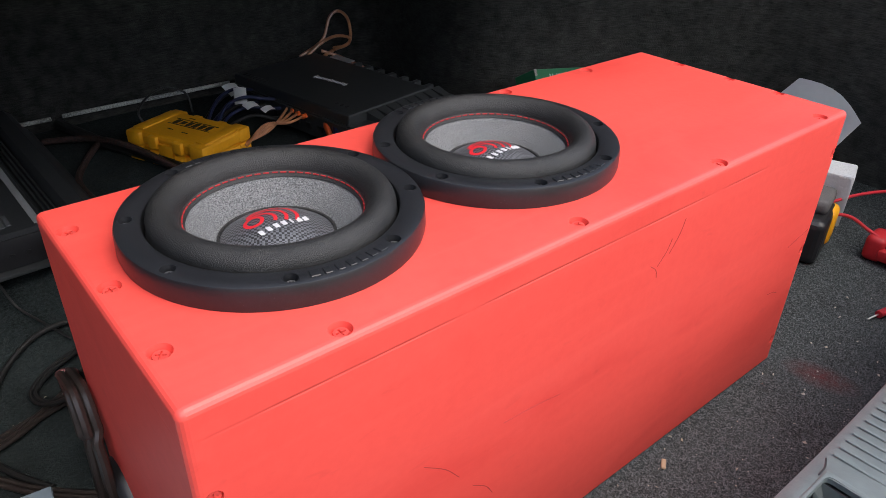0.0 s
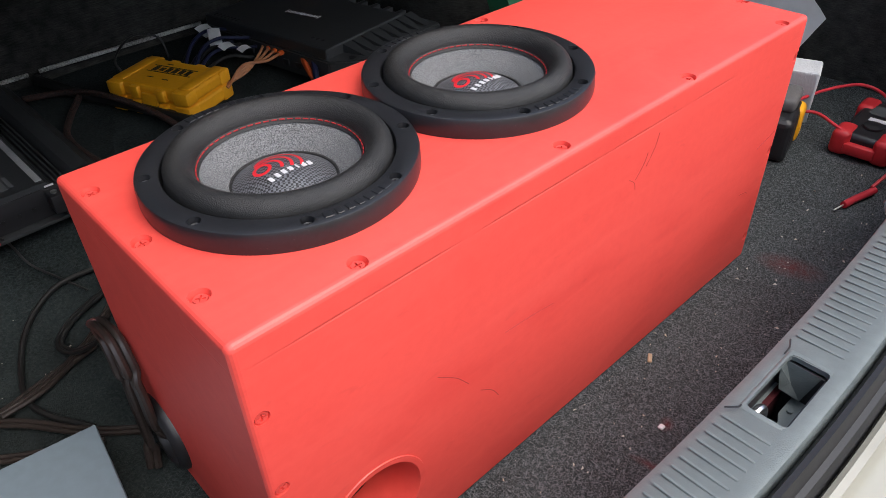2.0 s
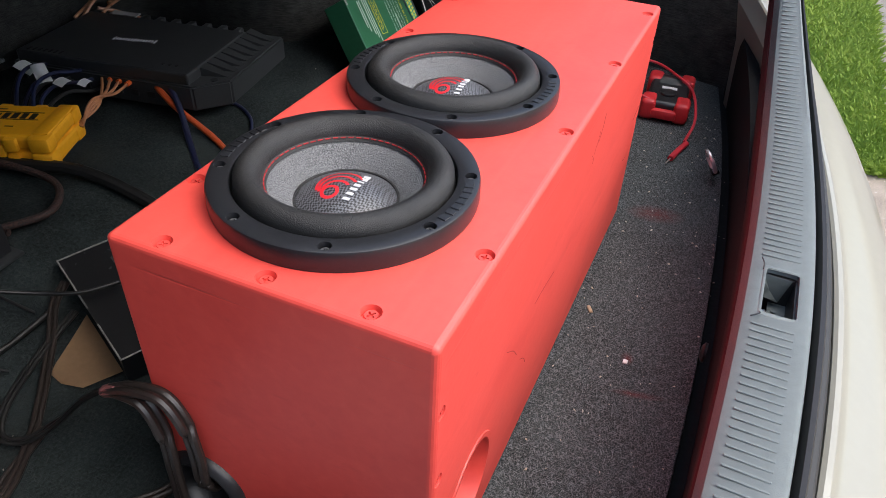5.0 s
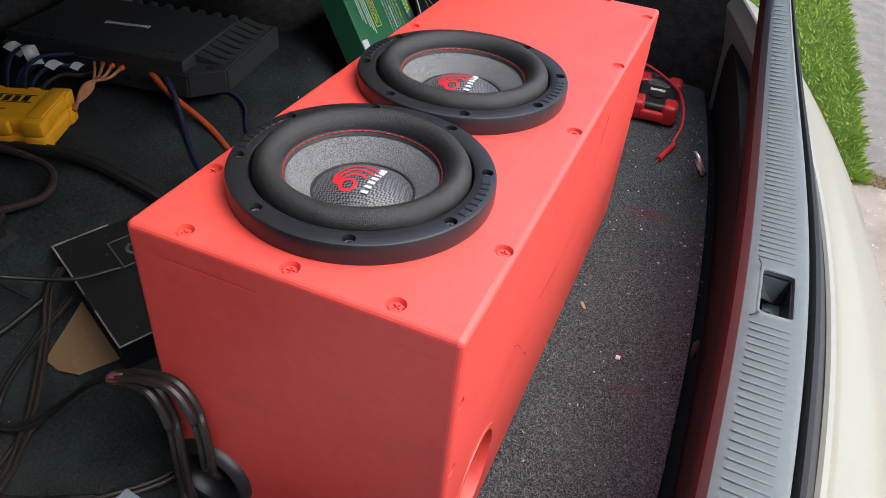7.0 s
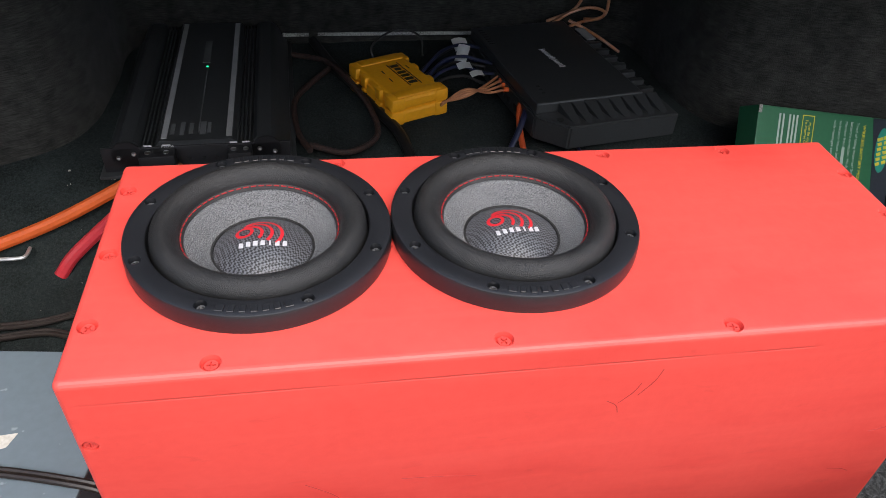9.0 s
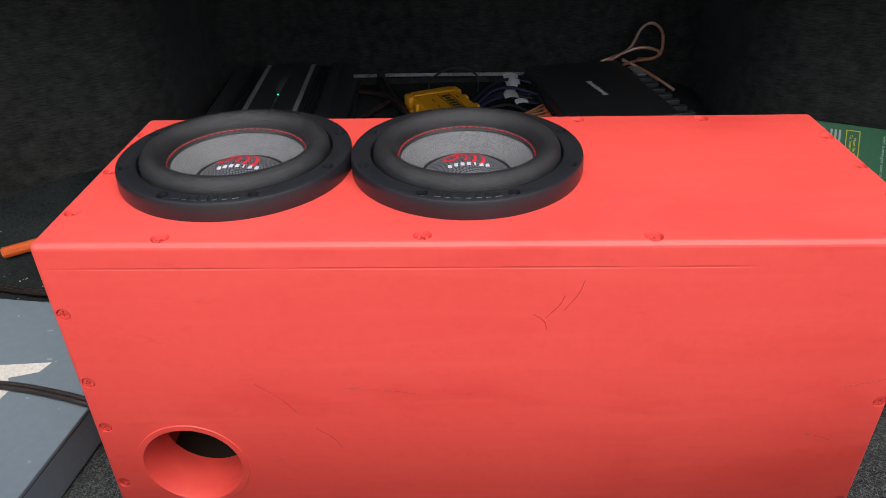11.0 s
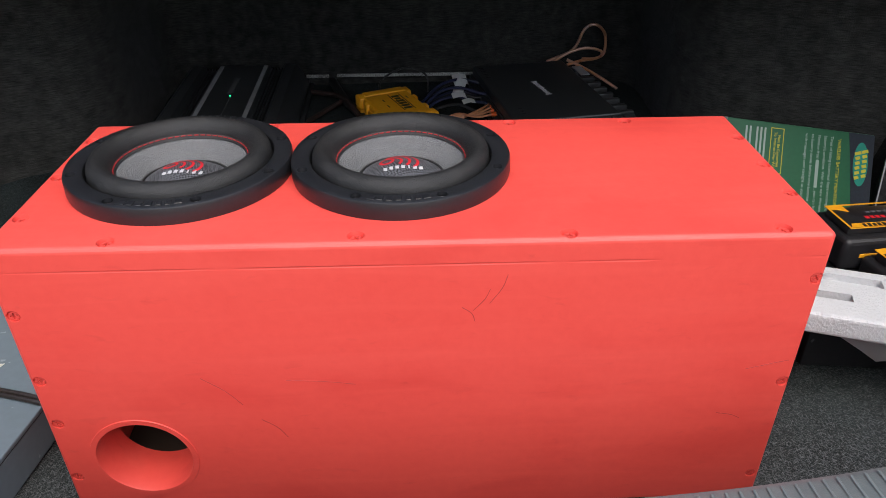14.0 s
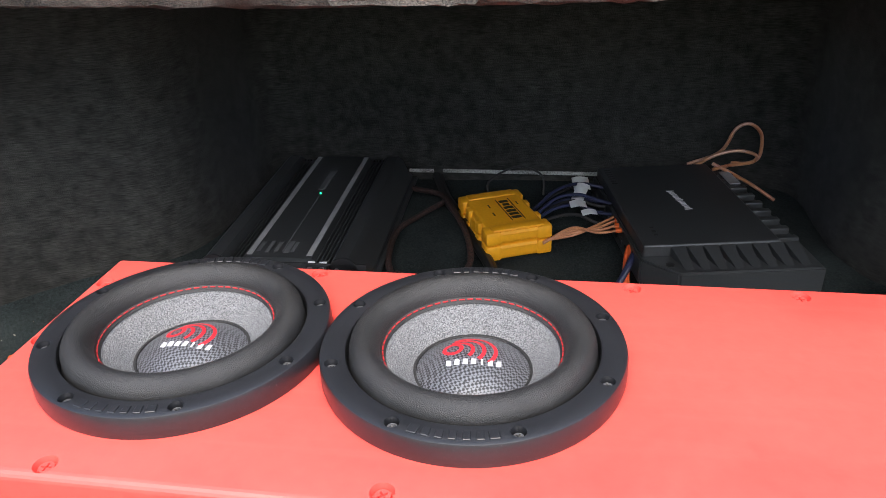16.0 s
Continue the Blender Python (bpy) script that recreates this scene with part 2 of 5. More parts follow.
        no.inputs["Scale"].default_value, no.inputs["Detail"].default_value = 120, 4
        mu.operation, mu.use_clamp = "MULTIPLY", True
        l.new(co.outputs["Object"], mp.inputs[0])
        l.new(mp.outputs[0], g.inputs[0])
        l.new(co.outputs["Object"], no.inputs["Vector"])
        l.new(g.outputs["Fac"], mu.inputs[0])
        l.new(no.outputs[0], mu.inputs[1])
        mx.data_type = "RGBA"
        mx.inputs[7].default_value = (0.17, 0.026, 0.026, 1)
        l.new(mu.outputs[0], mx.inputs[0])
        l.new(src, mx.inputs[6])
        src = mx.outputs[2]
    l.new(src, b.inputs["Base Color"])
    return m


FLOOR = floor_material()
fm = bmesh.new()
NX, NY = 360, 60
grid = []
for j in range(NY + 1):
    y = -0.1735 + 1.2385 * (j - 1) / (NY - 1)
    row = []
    for i in range(NX + 1):
        x = -0.75 + 2.15 * i / NX
        if j < 2:
            # the cut edge of the carpet, frayed, turned down to the pan under it
            row.append(fm.verts.new((x, -0.1735 - 0.002 * (1 - j) + bow(x, 0.03) + 0.0016 * noise.noise(Vector((x * 140, j, 0))), -0.012 * (1 - j))))
            continue
        yy = y + max(0, bow(x, 0.03) * (1 - (j - 1) / 8))
        row.append(fm.verts.new((x, yy, fz(y) + 0.006 * (noise.noise(Vector((x * 6, y * 6, 0))) if y > 0.42 else 0))))
    grid.append(row)
for j in range(NY):
    for i in range(NX):
        fm.faces.new((grid[j][i], grid[j][i + 1], grid[j + 1][i + 1], grid[j + 1][i]))
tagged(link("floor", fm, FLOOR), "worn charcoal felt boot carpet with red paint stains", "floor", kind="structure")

def wall_material():
    """Brushed dark felt: fine sideways streaks in the nap, broad worn patches."""
    m = material("wall_felt", (0.056, 0.0560, 0.051), 0.92, spec=0.2, scale=12, bump=0.8, bump_scale=700, half=0.3, color2=(0.017, 0.0172, 0.0158))
    n, l = m.node_tree.nodes, m.node_tree.links
    b = n["Principled BSDF"]
    src = b.inputs["Base Color"].links[0].from_socket
    co, mp, no, mr, mx = n.new("ShaderNodeTexCoord"), n.new("ShaderNodeMapping"), n.new("ShaderNodeTexNoise"), n.new("ShaderNodeMapRange"), n.new("ShaderNodeMix")
    mp.inputs[3].default_value = (60, 60, 900)
    no.inputs["Scale"].default_value, no.inputs["Detail"].default_value = 1.0, 4
    l.new(co.outputs["Object"], mp.inputs[0])
    l.new(mp.outputs[0], no.inputs["Vector"])
    l.new(no.outputs[0], mr.inputs[0])
    mr.inputs[1].default_value, mr.inputs[2].default_value, mr.inputs[3].default_value, mr.inputs[4].default_value = 0.3, 0.7, 0.0, 0.8
    mx.data_type, mx.blend_type = "RGBA", "OVERLAY"
    mx.inputs[0].default_value = 0.55
    l.new(src, mx.inputs[6])
    l.new(mr.outputs[0], mx.inputs[7])
    l.new(mx.outputs[2], b.inputs["Base Color"])
    b.inputs["Sheen Weight"].default_value, b.inputs["Sheen Roughness"].default_value = 0.12, 0.4
    return m


WALLMAT = wall_material()


def felt_wall(name, plan, z1, lean=0.0, label="dark felt lining of the boot"):
    """A lined wall over a run of (x, y), thick to the outside, with soft waves."""
    bm = bmesh.new()
    pts = spline([(x, y, 0) for x, y in plan], 8)
    rows = []
    for p_i, p in enumerate(pts):
        d = pts[min(p_i + 1, len(pts) - 1)] - pts[max(p_i - 1, 0)]
        out = Vector((d.y, -d.x, 0)).normalized()
        col = []
        for k in range(13):
            z = -0.02 + (z1 + 0.02) * k / 12
            w = 0.010 * noise.noise(Vector((p.x * 4, p.y * 4, z * 5))) + lean * z
            col.append(bm.verts.new((p.x + out.x * w, p.y + out.y * w, z)))
        for z in (z1, -0.02):
            col.append(bm.verts.new((p.x + out.x * (0.03 + lean * z), p.y + out.y * (0.03 + lean * z), z)))
        rows.append(col)
    for a, b in zip(rows, rows[1:]):
        for k in range(len(a)):
            j = (k + 1) % len(a)
            bm.faces.new((a[k], b[k], b[j], a[j]))
    bm.faces.new(rows[0])
    bm.faces.new(rows[-1][::-1])
    bmesh.ops.recalc_face_normals(bm, faces=bm.faces)
    return tagged(link(name, bm, WALLMAT), label, "wall", kind="structure")


felt_wall("wall_north", [(0.76, 1.066), (0.6, 1.066), (0.315, 1.068), (0.05, 1.066), (-0.11, 1.066)], 0.62, 0.0, "dark felt seat back closing the boot")
felt_wall("wall_east", [(1.30, -0.10), (1.345, 0.1), (1.335, 0.36), (1.27, 0.47), (1.14, 0.60), (1.00, 0.665), (0.89, 0.72), (0.845, 0.80), (0.838, 0.90), (0.838, 0.97), (0.828, 1.025), (0.795, 1.055), (0.74, 1.064), (0.66, 1.071)], 0.62)
felt_wall("wall_west", [(0.0, 1.071), (-0.07, 1.066), (-0.125, 1.060), (-0.165, 1.045), (-0.180, 1.0), (-0.178, 0.92), (-0.190, 0.79), (-0.240, 0.71), (-0.36, 0.65), (-0.53, 0.57), (-0.66, 0.45), (-0.70, 0.34), (-0.71, 0.1), (-0.66, -0.10)], 0.62)

# parcel shelf overhead, with a ragged felt edge and painted metal above it
cb = bmesh.new()
prof = [(0.27, 0.568), (0.242, 0.564), (0.225, 0.568), (0.219, 0.578), (0.221, 0.592), (0.235, 0.600), (0.27, 0.601)]
cols = []
for i in range(241):
    x = -0.75 + 2.15 * i / 240
    dip = 0.009 * ((x - 0.25) / 0.5) ** 2
    notch = 0.010 if 0.240 < x < 0.345 else 0.0
    col = []
    for k, (y, z) in enumerate(prof):
        w = 0.0022 * noise.noise(Vector((x * 160, k * 3.1, 1))) if 0 < k < 6 else 0
        zz = z + min(dip, 0.03) + w
        if notch and k in (3, 4, 5):
            zz -= notch
        col.append(cb.verts.new((x, y + w, zz)))
    col.append(cb.verts.new((x, 1.1, 0.601)))
    col.append(cb.verts.new((x, 1.1, 0.568)))
    cols.append(col)
for a, b in zip(cols, cols[1:]):
    for k in range(len(a)):
        cb.faces.new((a[k], b[k], b[(k + 1) % len(a)], a[(k + 1) % len(a)]))
bmesh.ops.recalc_face_normals(cb, faces=cb.faces)
SHELF = material("grey_shelf_felt", (0.13, 0.115, 0.10), 0.95, spec=0.15, scale=160, bump=1.0, bump_scale=800, color2=(0.02, 0.02, 0.02))
tagged(link("ceiling", cb, SHELF), "ragged grey felt underside of the parcel shelf", "ceiling", kind="structure")
rail = bmesh.new()
box(2.15, 0.2, 0.03, 0.325, 0.326, 0.6335, 0.004, bm=rail)
box(0.104, 0.012, 0.03, 0.292, 0.2245, 0.5715, 0.003, bm=rail)
tagged(link("trim", rail, material("pale_painted_metal", (0.72, 0.74, 0.74), 0.35, scale=40, coat=0.4)), "pale painted metal rail above the felt edge", "trim", kind="structure")
WHITESTRIP = material("bare_primer", (0.48, 0.48, 0.45), 0.6, scale=90, half=0.2, color2=(0.10, 0.10, 0.09))
gap = bmesh.new()
box(0.05, 0.004, 0.007, 0.137, 1.046, 0.124, 0.001, bm=gap)
box(0.31, 0.004, 0.007, 0.335, 1.046, 0.125, 0.001, bm=gap)
tagged(link("seam_strip", gap, WHITESTRIP), "pale strip along the foot of the seat back", "trim", kind="structure")

# front wall under the sill: black lining with dark red overspray at its top
INNER = material("black_lining", (0.009, 0.010, 0.011), 0.8, spec=0.2, scale=30, bump=0.3, bump_scale=200, color2=(0.006, 0.006, 0.006))


def overspray_material():
    """Black lining with a drift of red spray dust, thickest under the sill."""
    m = material("dark_red_overspray", (0.009, 0.009, 0.010), 0.75, spec=0.25, scale=60, var=0.4, bump=0.25)
    n, l = m.node_tree.nodes, m.node_tree.links
    b = n["Principled BSDF"]
    src = b.inputs["Base Color"].links[0].from_socket
    co, sx, mr, no, ad, mx = n.new("ShaderNodeTexCoord"), n.new("ShaderNodeSeparateXYZ"), n.new("ShaderNodeMapRange"), n.new("ShaderNodeTexNoise"), n.new("ShaderNodeMath"), n.new("ShaderNodeMix")
    l.new(co.outputs["Object"], sx.inputs[0])
    l.new(co.outputs["Object"], no.inputs["Vector"])
    no.inputs["Scale"].default_value, no.inputs["Detail"].default_value, no.inputs["Roughness"].default_value = 40, 8, 0.75
    l.new(sx.outputs[2], mr.inputs[0])
    mr.inputs[1].default_value, mr.inputs[2].default_value, mr.inputs[3].default_value, mr.inputs[4].default_value = 0.168, 0.198, 0.0, 1.3
    ad.operation, ad.use_clamp = "MULTIPLY", True
    l.new(mr.outputs[0], ad.inputs[0])
    l.new(no.outputs[0], ad.inputs[1])
    mx.data_type = "RGBA"
    mx.inputs[7].default_value = (0.085, 0.006, 0.010, 1)
    l.new(ad.outputs[0], mx.inputs[0])
    l.new(src, mx.inputs[6])
    l.new(mx.outputs[2], b.inputs["Base Color"])
    return m


OVERSPRAY = overspray_material()


def run_profile(prof, x0, x1, n, ky, kz, closed=True, fan=0.0):
    """A section of (y, z) led along x, bowed towards the boot and rising at its ends; fan narrows it there from outside."""
    bm = bmesh.new()
    cols = []
    for i in range(n + 1):
        x = x0 + (x1 - x0) * i / n
        cols.append([bm.verts.new((x, y + bow(x, ky + fan * max(0, -0.185 - y)), z + rise(x, kz))) for y, z in prof])
    for a, b in zip(cols, cols[1:]):
        for k in range(len(a) if closed else len(a) - 1):
            j = (k + 1) % len(a)
            bm.faces.new((a[k], b[k], b[j], a[j]))
    if closed:
        bm.faces.new(cols[0])
        bm.faces.new(cols[-1][::-1])
    bmesh.ops.recalc_face_normals(bm, faces=bm.faces)
    return bm


X0, X1 = -0.72, 1.34
tagged(link("floor_pan", box(2.1, 0.16, 0.01, 0.31, -0.14, -0.025), INNER), "black pan showing beside the cut carpet edge", "floor", kind="structure")
KY, KZ = 0.030, 0.060
tagged(link("wall_south", run_profile([(-0.192, -0.03), (-0.187, 0.03), (-0.182, 0.10), (-0.180, 0.150), (-0.200, 0.150), (-0.22, -0.03)], X0, X1, 60, KY, 0.0), INNER), "black lining below the sill", "wall", kind="structure")
tagged(link("wall_south_top", run_profile([(-0.1795, 0.1505), (-0.1780, 0.175), (-0.1780, 0.1935), (-0.181, 0.1975), (-0.20, 0.1965), (-0.20, 0.1505)], X0, X1, 60, KY, KZ), OVERSPRAY), "black lining edge dusted with dark red overspray", "wall", kind="structure")
SILLP = [(-0.1790, 0.199), (-0.1797, 0.214), (-0.1825, 0.2245), (-0.1900, 0.2285), (-0.2265, 0.2295), (-0.2345, 0.2315), (-0.2390, 0.2302), (-0.2410, 0.224), (-0.2420, 0.203), (-0.190, 0.1985)]
well = box(0.068, 0.031, 0.1, 0.301, -0.2115, 0.16, 0.004)
sill = tagged(link("trim_sill", cut(run_profile(SILLP, X0, X1, 90, KY, KZ, fan=0.45), well), GREY), "grey ribbed plastic boot sill trim with an opening", "sill trim", kind="structure")
rm = cut(box(0.080, 0.037, 0.0055, 0.301, -0.2115, 0.2240, 0.0022, 3), box(0.070, 0.030, 0.02, 0.301, -0.2115, 0.220, 0.004))
part("latch_rim", rm, GREY, sill, "raised rim round the latch opening")
rib = bmesh.new()
box(0.0022, 0.036, 0.0013, 0, 0, -0.0007, 0.0005, 1, bm=rib)
rib_me = None
for x in [0.247 - 0.0100 * i for i in range(60)] + [0.357 + 0.0100 * i for i in range(60)]:
    b = ((x - MID) / 0.58) ** 2
    m = pose(x, -0.2080 + bow(x, KY + 0.010), 0.2296 + rise(x, KZ), 0, -math.degrees(math.atan(3 * (x - MID) * abs(x - MID) * KZ / 0.58 ** 3)), math.degrees(math.atan(2 * (x - MID) * KY / 0.58 ** 2))) @ Matrix.Diagonal((1, max(1 - 0.30 * b, 0.3), 1, 1))
    if rib_me is None:
        ob = part("rib", rib, GREY, sill, at=m)
        rib_me = ob.data
    else:
        ob = new("rib", rib_me)
        ob.parent, ob.matrix_basis = sill, m
lw = bmesh.new()
box(0.064, 0.032, 0.002, 0.3, -0.218, 0.172, bm=lw)
for sx, sy, x, y in ((0.002, 0.034, 0.268, -0.218), (0.002, 0.034, 0.332, -0.218), (0.066, 0.002, 0.3, -0.2345), (0.066, 0.002, 0.3, -0.2015)):
    box(sx, sy, 0.064, x, y, 0.172, bm=lw)
latch = thing("boot_latch", "black latch well with a steel striker bar", "latch", pose(0.001, 0.009, -0.0120))
part("well", lw, PLASTIC, latch)
shelf = prism([(0.269, -0.234), (0.269, -0.2215), (0.302, -0.2205), (0.310, -0.2170), (0.331, -0.2170), (0.331, -0.234)], 0.202, 0.205)
cyl(0.0022, 0.004, 0.316, -0.2225, 0.2030, seg=10, bm=shelf)
part("shelf", shelf, GREY, latch, "grey plastic shelf in the opening")
part("striker", sweep([(0.273, -0.209, 0.178), (0.274, -0.209, 0.216), (0.284, -0.210, 0.224), (0.293, -0.211, 0.214), (0.294, -0.211, 0.178)], 0.0036), STEEL, latch, "bright steel striker bar")
tongue = bmesh.new()
vs = [tongue.verts.new(v) for v in ((0.322, -0.204, 0.236), (0.331, -0.204, 0.237), (0.331, -0.231, 0.236), (0.324, -0.224, 0.212), (0.319, -0.209, 0.218))]
c = tongue.verts.new((0.326, -0.214, 0.222))
for i in range(5):
    tongue.faces.new((vs[i], vs[(i + 1) % 5], c))
bmesh.ops.solidify(tongue, geom=tongue.faces[:], thickness=0.0015)
part("flap", tongue, GREY, latch, "torn grey plastic flap", smooth=False)
for a, b in (((0.329, -0.202, 0.243), (0.343, -0.199, 0.246)), ((0.262, -0.204, 0.243), (0.252, -0.197, 0.2435))):
    part("crack", sweep([a, ((a[0] + b[0]) / 2, a[1], a[2] + 0.002), b], 0.0007, 6, 3), PLASTIC, latch)

# rubber seal and painted bumper lip
seal = [(-0.2425, 0.2025), (-0.2430, 0.2225), (-0.2460, 0.2295), (-0.2500, 0.2300), (-0.2525, 0.2245), (-0.2540, 0.2180), (-0.2580, 0.2165), (-0.2610, 0.2110), (-0.2615, 0.1935), (-0.2525, 0.1885)]
tagged(link("trim_seal", run_profile(seal, X0, X1, 90, KY, KZ, fan=0.45), RUBBER), "black rubber boot seal", "seal", kind="structure")
lip = [(-0.2530, 0.176), (-0.2622, 0.196), (-0.2640, 0.2065), (-0.2675, 0.2085), (-0.2725, 0.2070), (-0.2760, 0.2010), (-0.2820, 0.1965), (-0.302, 0.188), (-0.332, 0.170), (-0.352, 0.150), (-0.359, 0.11), (-0.362, 0.02), (-0.358, -0.12), (-0.34, -0.25), (-0.30, -0.27), (-0.27, 0.1)]
bumper = thing("bumper", "cream painted car bumper below the boot opening", "bumper", pose(0, 0, 0))
part("lower_valance", run_profile([(-0.300, -0.272), (-0.340, -0.252), (-0.335, -0.34), (-0.305, -0.36)], X0 + 0.10, X1 - 0.10, 60, 0.066, 0.0), PLASTIC, bumper, "black plastic lower valance")
part("cover", run_profile(lip, X0 + 0.08, X1 - 0.08, 80, 0.066, 0.006), CREAM, bumper)
LAMP = material("red_lamp_plastic", (0.45, 0.01, 0.012), 0.12, scale=40, coat=0.8)
for s in (1, -1):
    tl = thing("tail_lamp", "red plastic tail lamp at the corner of the body", "tail lamp", pose(MID + s * 1.0, -0.17, 0.30))
    part("lens", box(0.10, 0.10, 0.16, 0, 0, 0, 0.02, 3), LAMP, tl)

# ---- outside: drive and grass verge ----
PAVE = material("drive_concrete", (0.33, 0.28, 0.23), 0.92, scale=60, bump=1.0, bump_scale=120, half=0.25, color2=(0.19, 0.16, 0.13), spots=((0.46, 0.42, 0.37), 0.66, 60))
KERB = material("grey_concrete", (0.26, 0.235, 0.21), 0.92, scale=60, bump=0.8, bump_scale=120, half=0.25, color2=(0.165, 0.15, 0.135), spots=((0.38, 0.35, 0.32), 0.66, 60))
GZ = -0.6
gm = bmesh.new()
box(400, 400, 0.1, 0, 0, GZ - 0.108, bm=gm)
tagged(link("ground", gm, material("soil", (0.10, 0.08, 0.05), 0.95, scale=3, var=0.5)), "bare soil under the paving", "ground", kind="structure")
for name, (xa, xb, ya, yb), mt, lab in (("pavement", (-6, 2.30, -7, 6), PAVE, "tan weathered concrete drive"), ("pavement_walk", (2.39, 40, -7, -0.665), KERB, "grey concrete walk beyond a mossy joint")):
    ob = tagged(link(name, box(xb - xa, yb - ya, 0.1, (xa + xb) / 2, (ya + yb) / 2, GZ - 0.1, 0.008), mt), lab, "paving", kind="structure")
GRASS2 = material("grass_blades", (0.36, 0.46, 0.08), 0.7, scale=14, color2=(0.17, 0.28, 0.04))
rng = random.Random(4)
verts, faces = [], []
for k in range(80000):
    x, y = 2.3 + 5.0 * rng.random() ** 1.6, -0.672 + 1.6 * rng.random() ** 1.5
    y += 0.05 * noise.noise(Vector((x * 5, y * 2, 3))) * rng.random() - 0.03 * rng.random() ** 3
    h, a, w = 0.012 + 0.03 * rng.random() ** 1.5, rng.random() * 6.28, 0.0017
    lean = 0.03 * rng.random()
    i = len(verts)
    dx, dy = math.cos(a), math.sin(a)
    verts += [(x - dy * w, y + dx * w, GZ - 0.02), (x + dy * w, y - dx * w, GZ - 0.02), (x + dx * lean + dy * w * 0.5, y + dy * lean - dx * w * 0.5, GZ + h * 0.6), (x + dx * lean * 2, y + dy * lean * 2, GZ + h)]
    faces += [(i, i + 1, i + 2), (i, i + 2, i + 3)]
me = bpy.data.meshes.new("grass")
me.from_pydata(verts, [], faces)
me.materials.append(GRASS2)
tagged(new("grass", me), "bright green grass verge beside the drive", "grass", kind="stuff")
verts, faces = [], []
for k in range(9000):
    x, y = 2.29 + 0.11 * rng.random(), -0.64 - 4.0 * rng.random() ** 2
    a, w, h = rng.random() * 6.28, 0.0022, 0.004 + 0.016 * rng.random()
    i = len(verts)
    dx, dy = math.cos(a), math.sin(a)
    verts += [(x - dy * w, y + dx * w, GZ - 0.012), (x + dy * w, y - dx * w, GZ - 0.012), (x + dx * 0.02, y + dy * 0.02, GZ - 0.006 + h)]
    faces.append((i, i + 1, i + 2))
me = bpy.data.meshes.new("dry_grass")
me.from_pydata(verts, [], faces)
me.materials.append(material("straw", (0.40, 0.29, 0.15), 0.9, scale=30, color2=(0.17, 0.115, 0.055)))
tagged(new("dry_grass", me), "withered brown grass in the joint of the paving", "grass", kind="stuff")


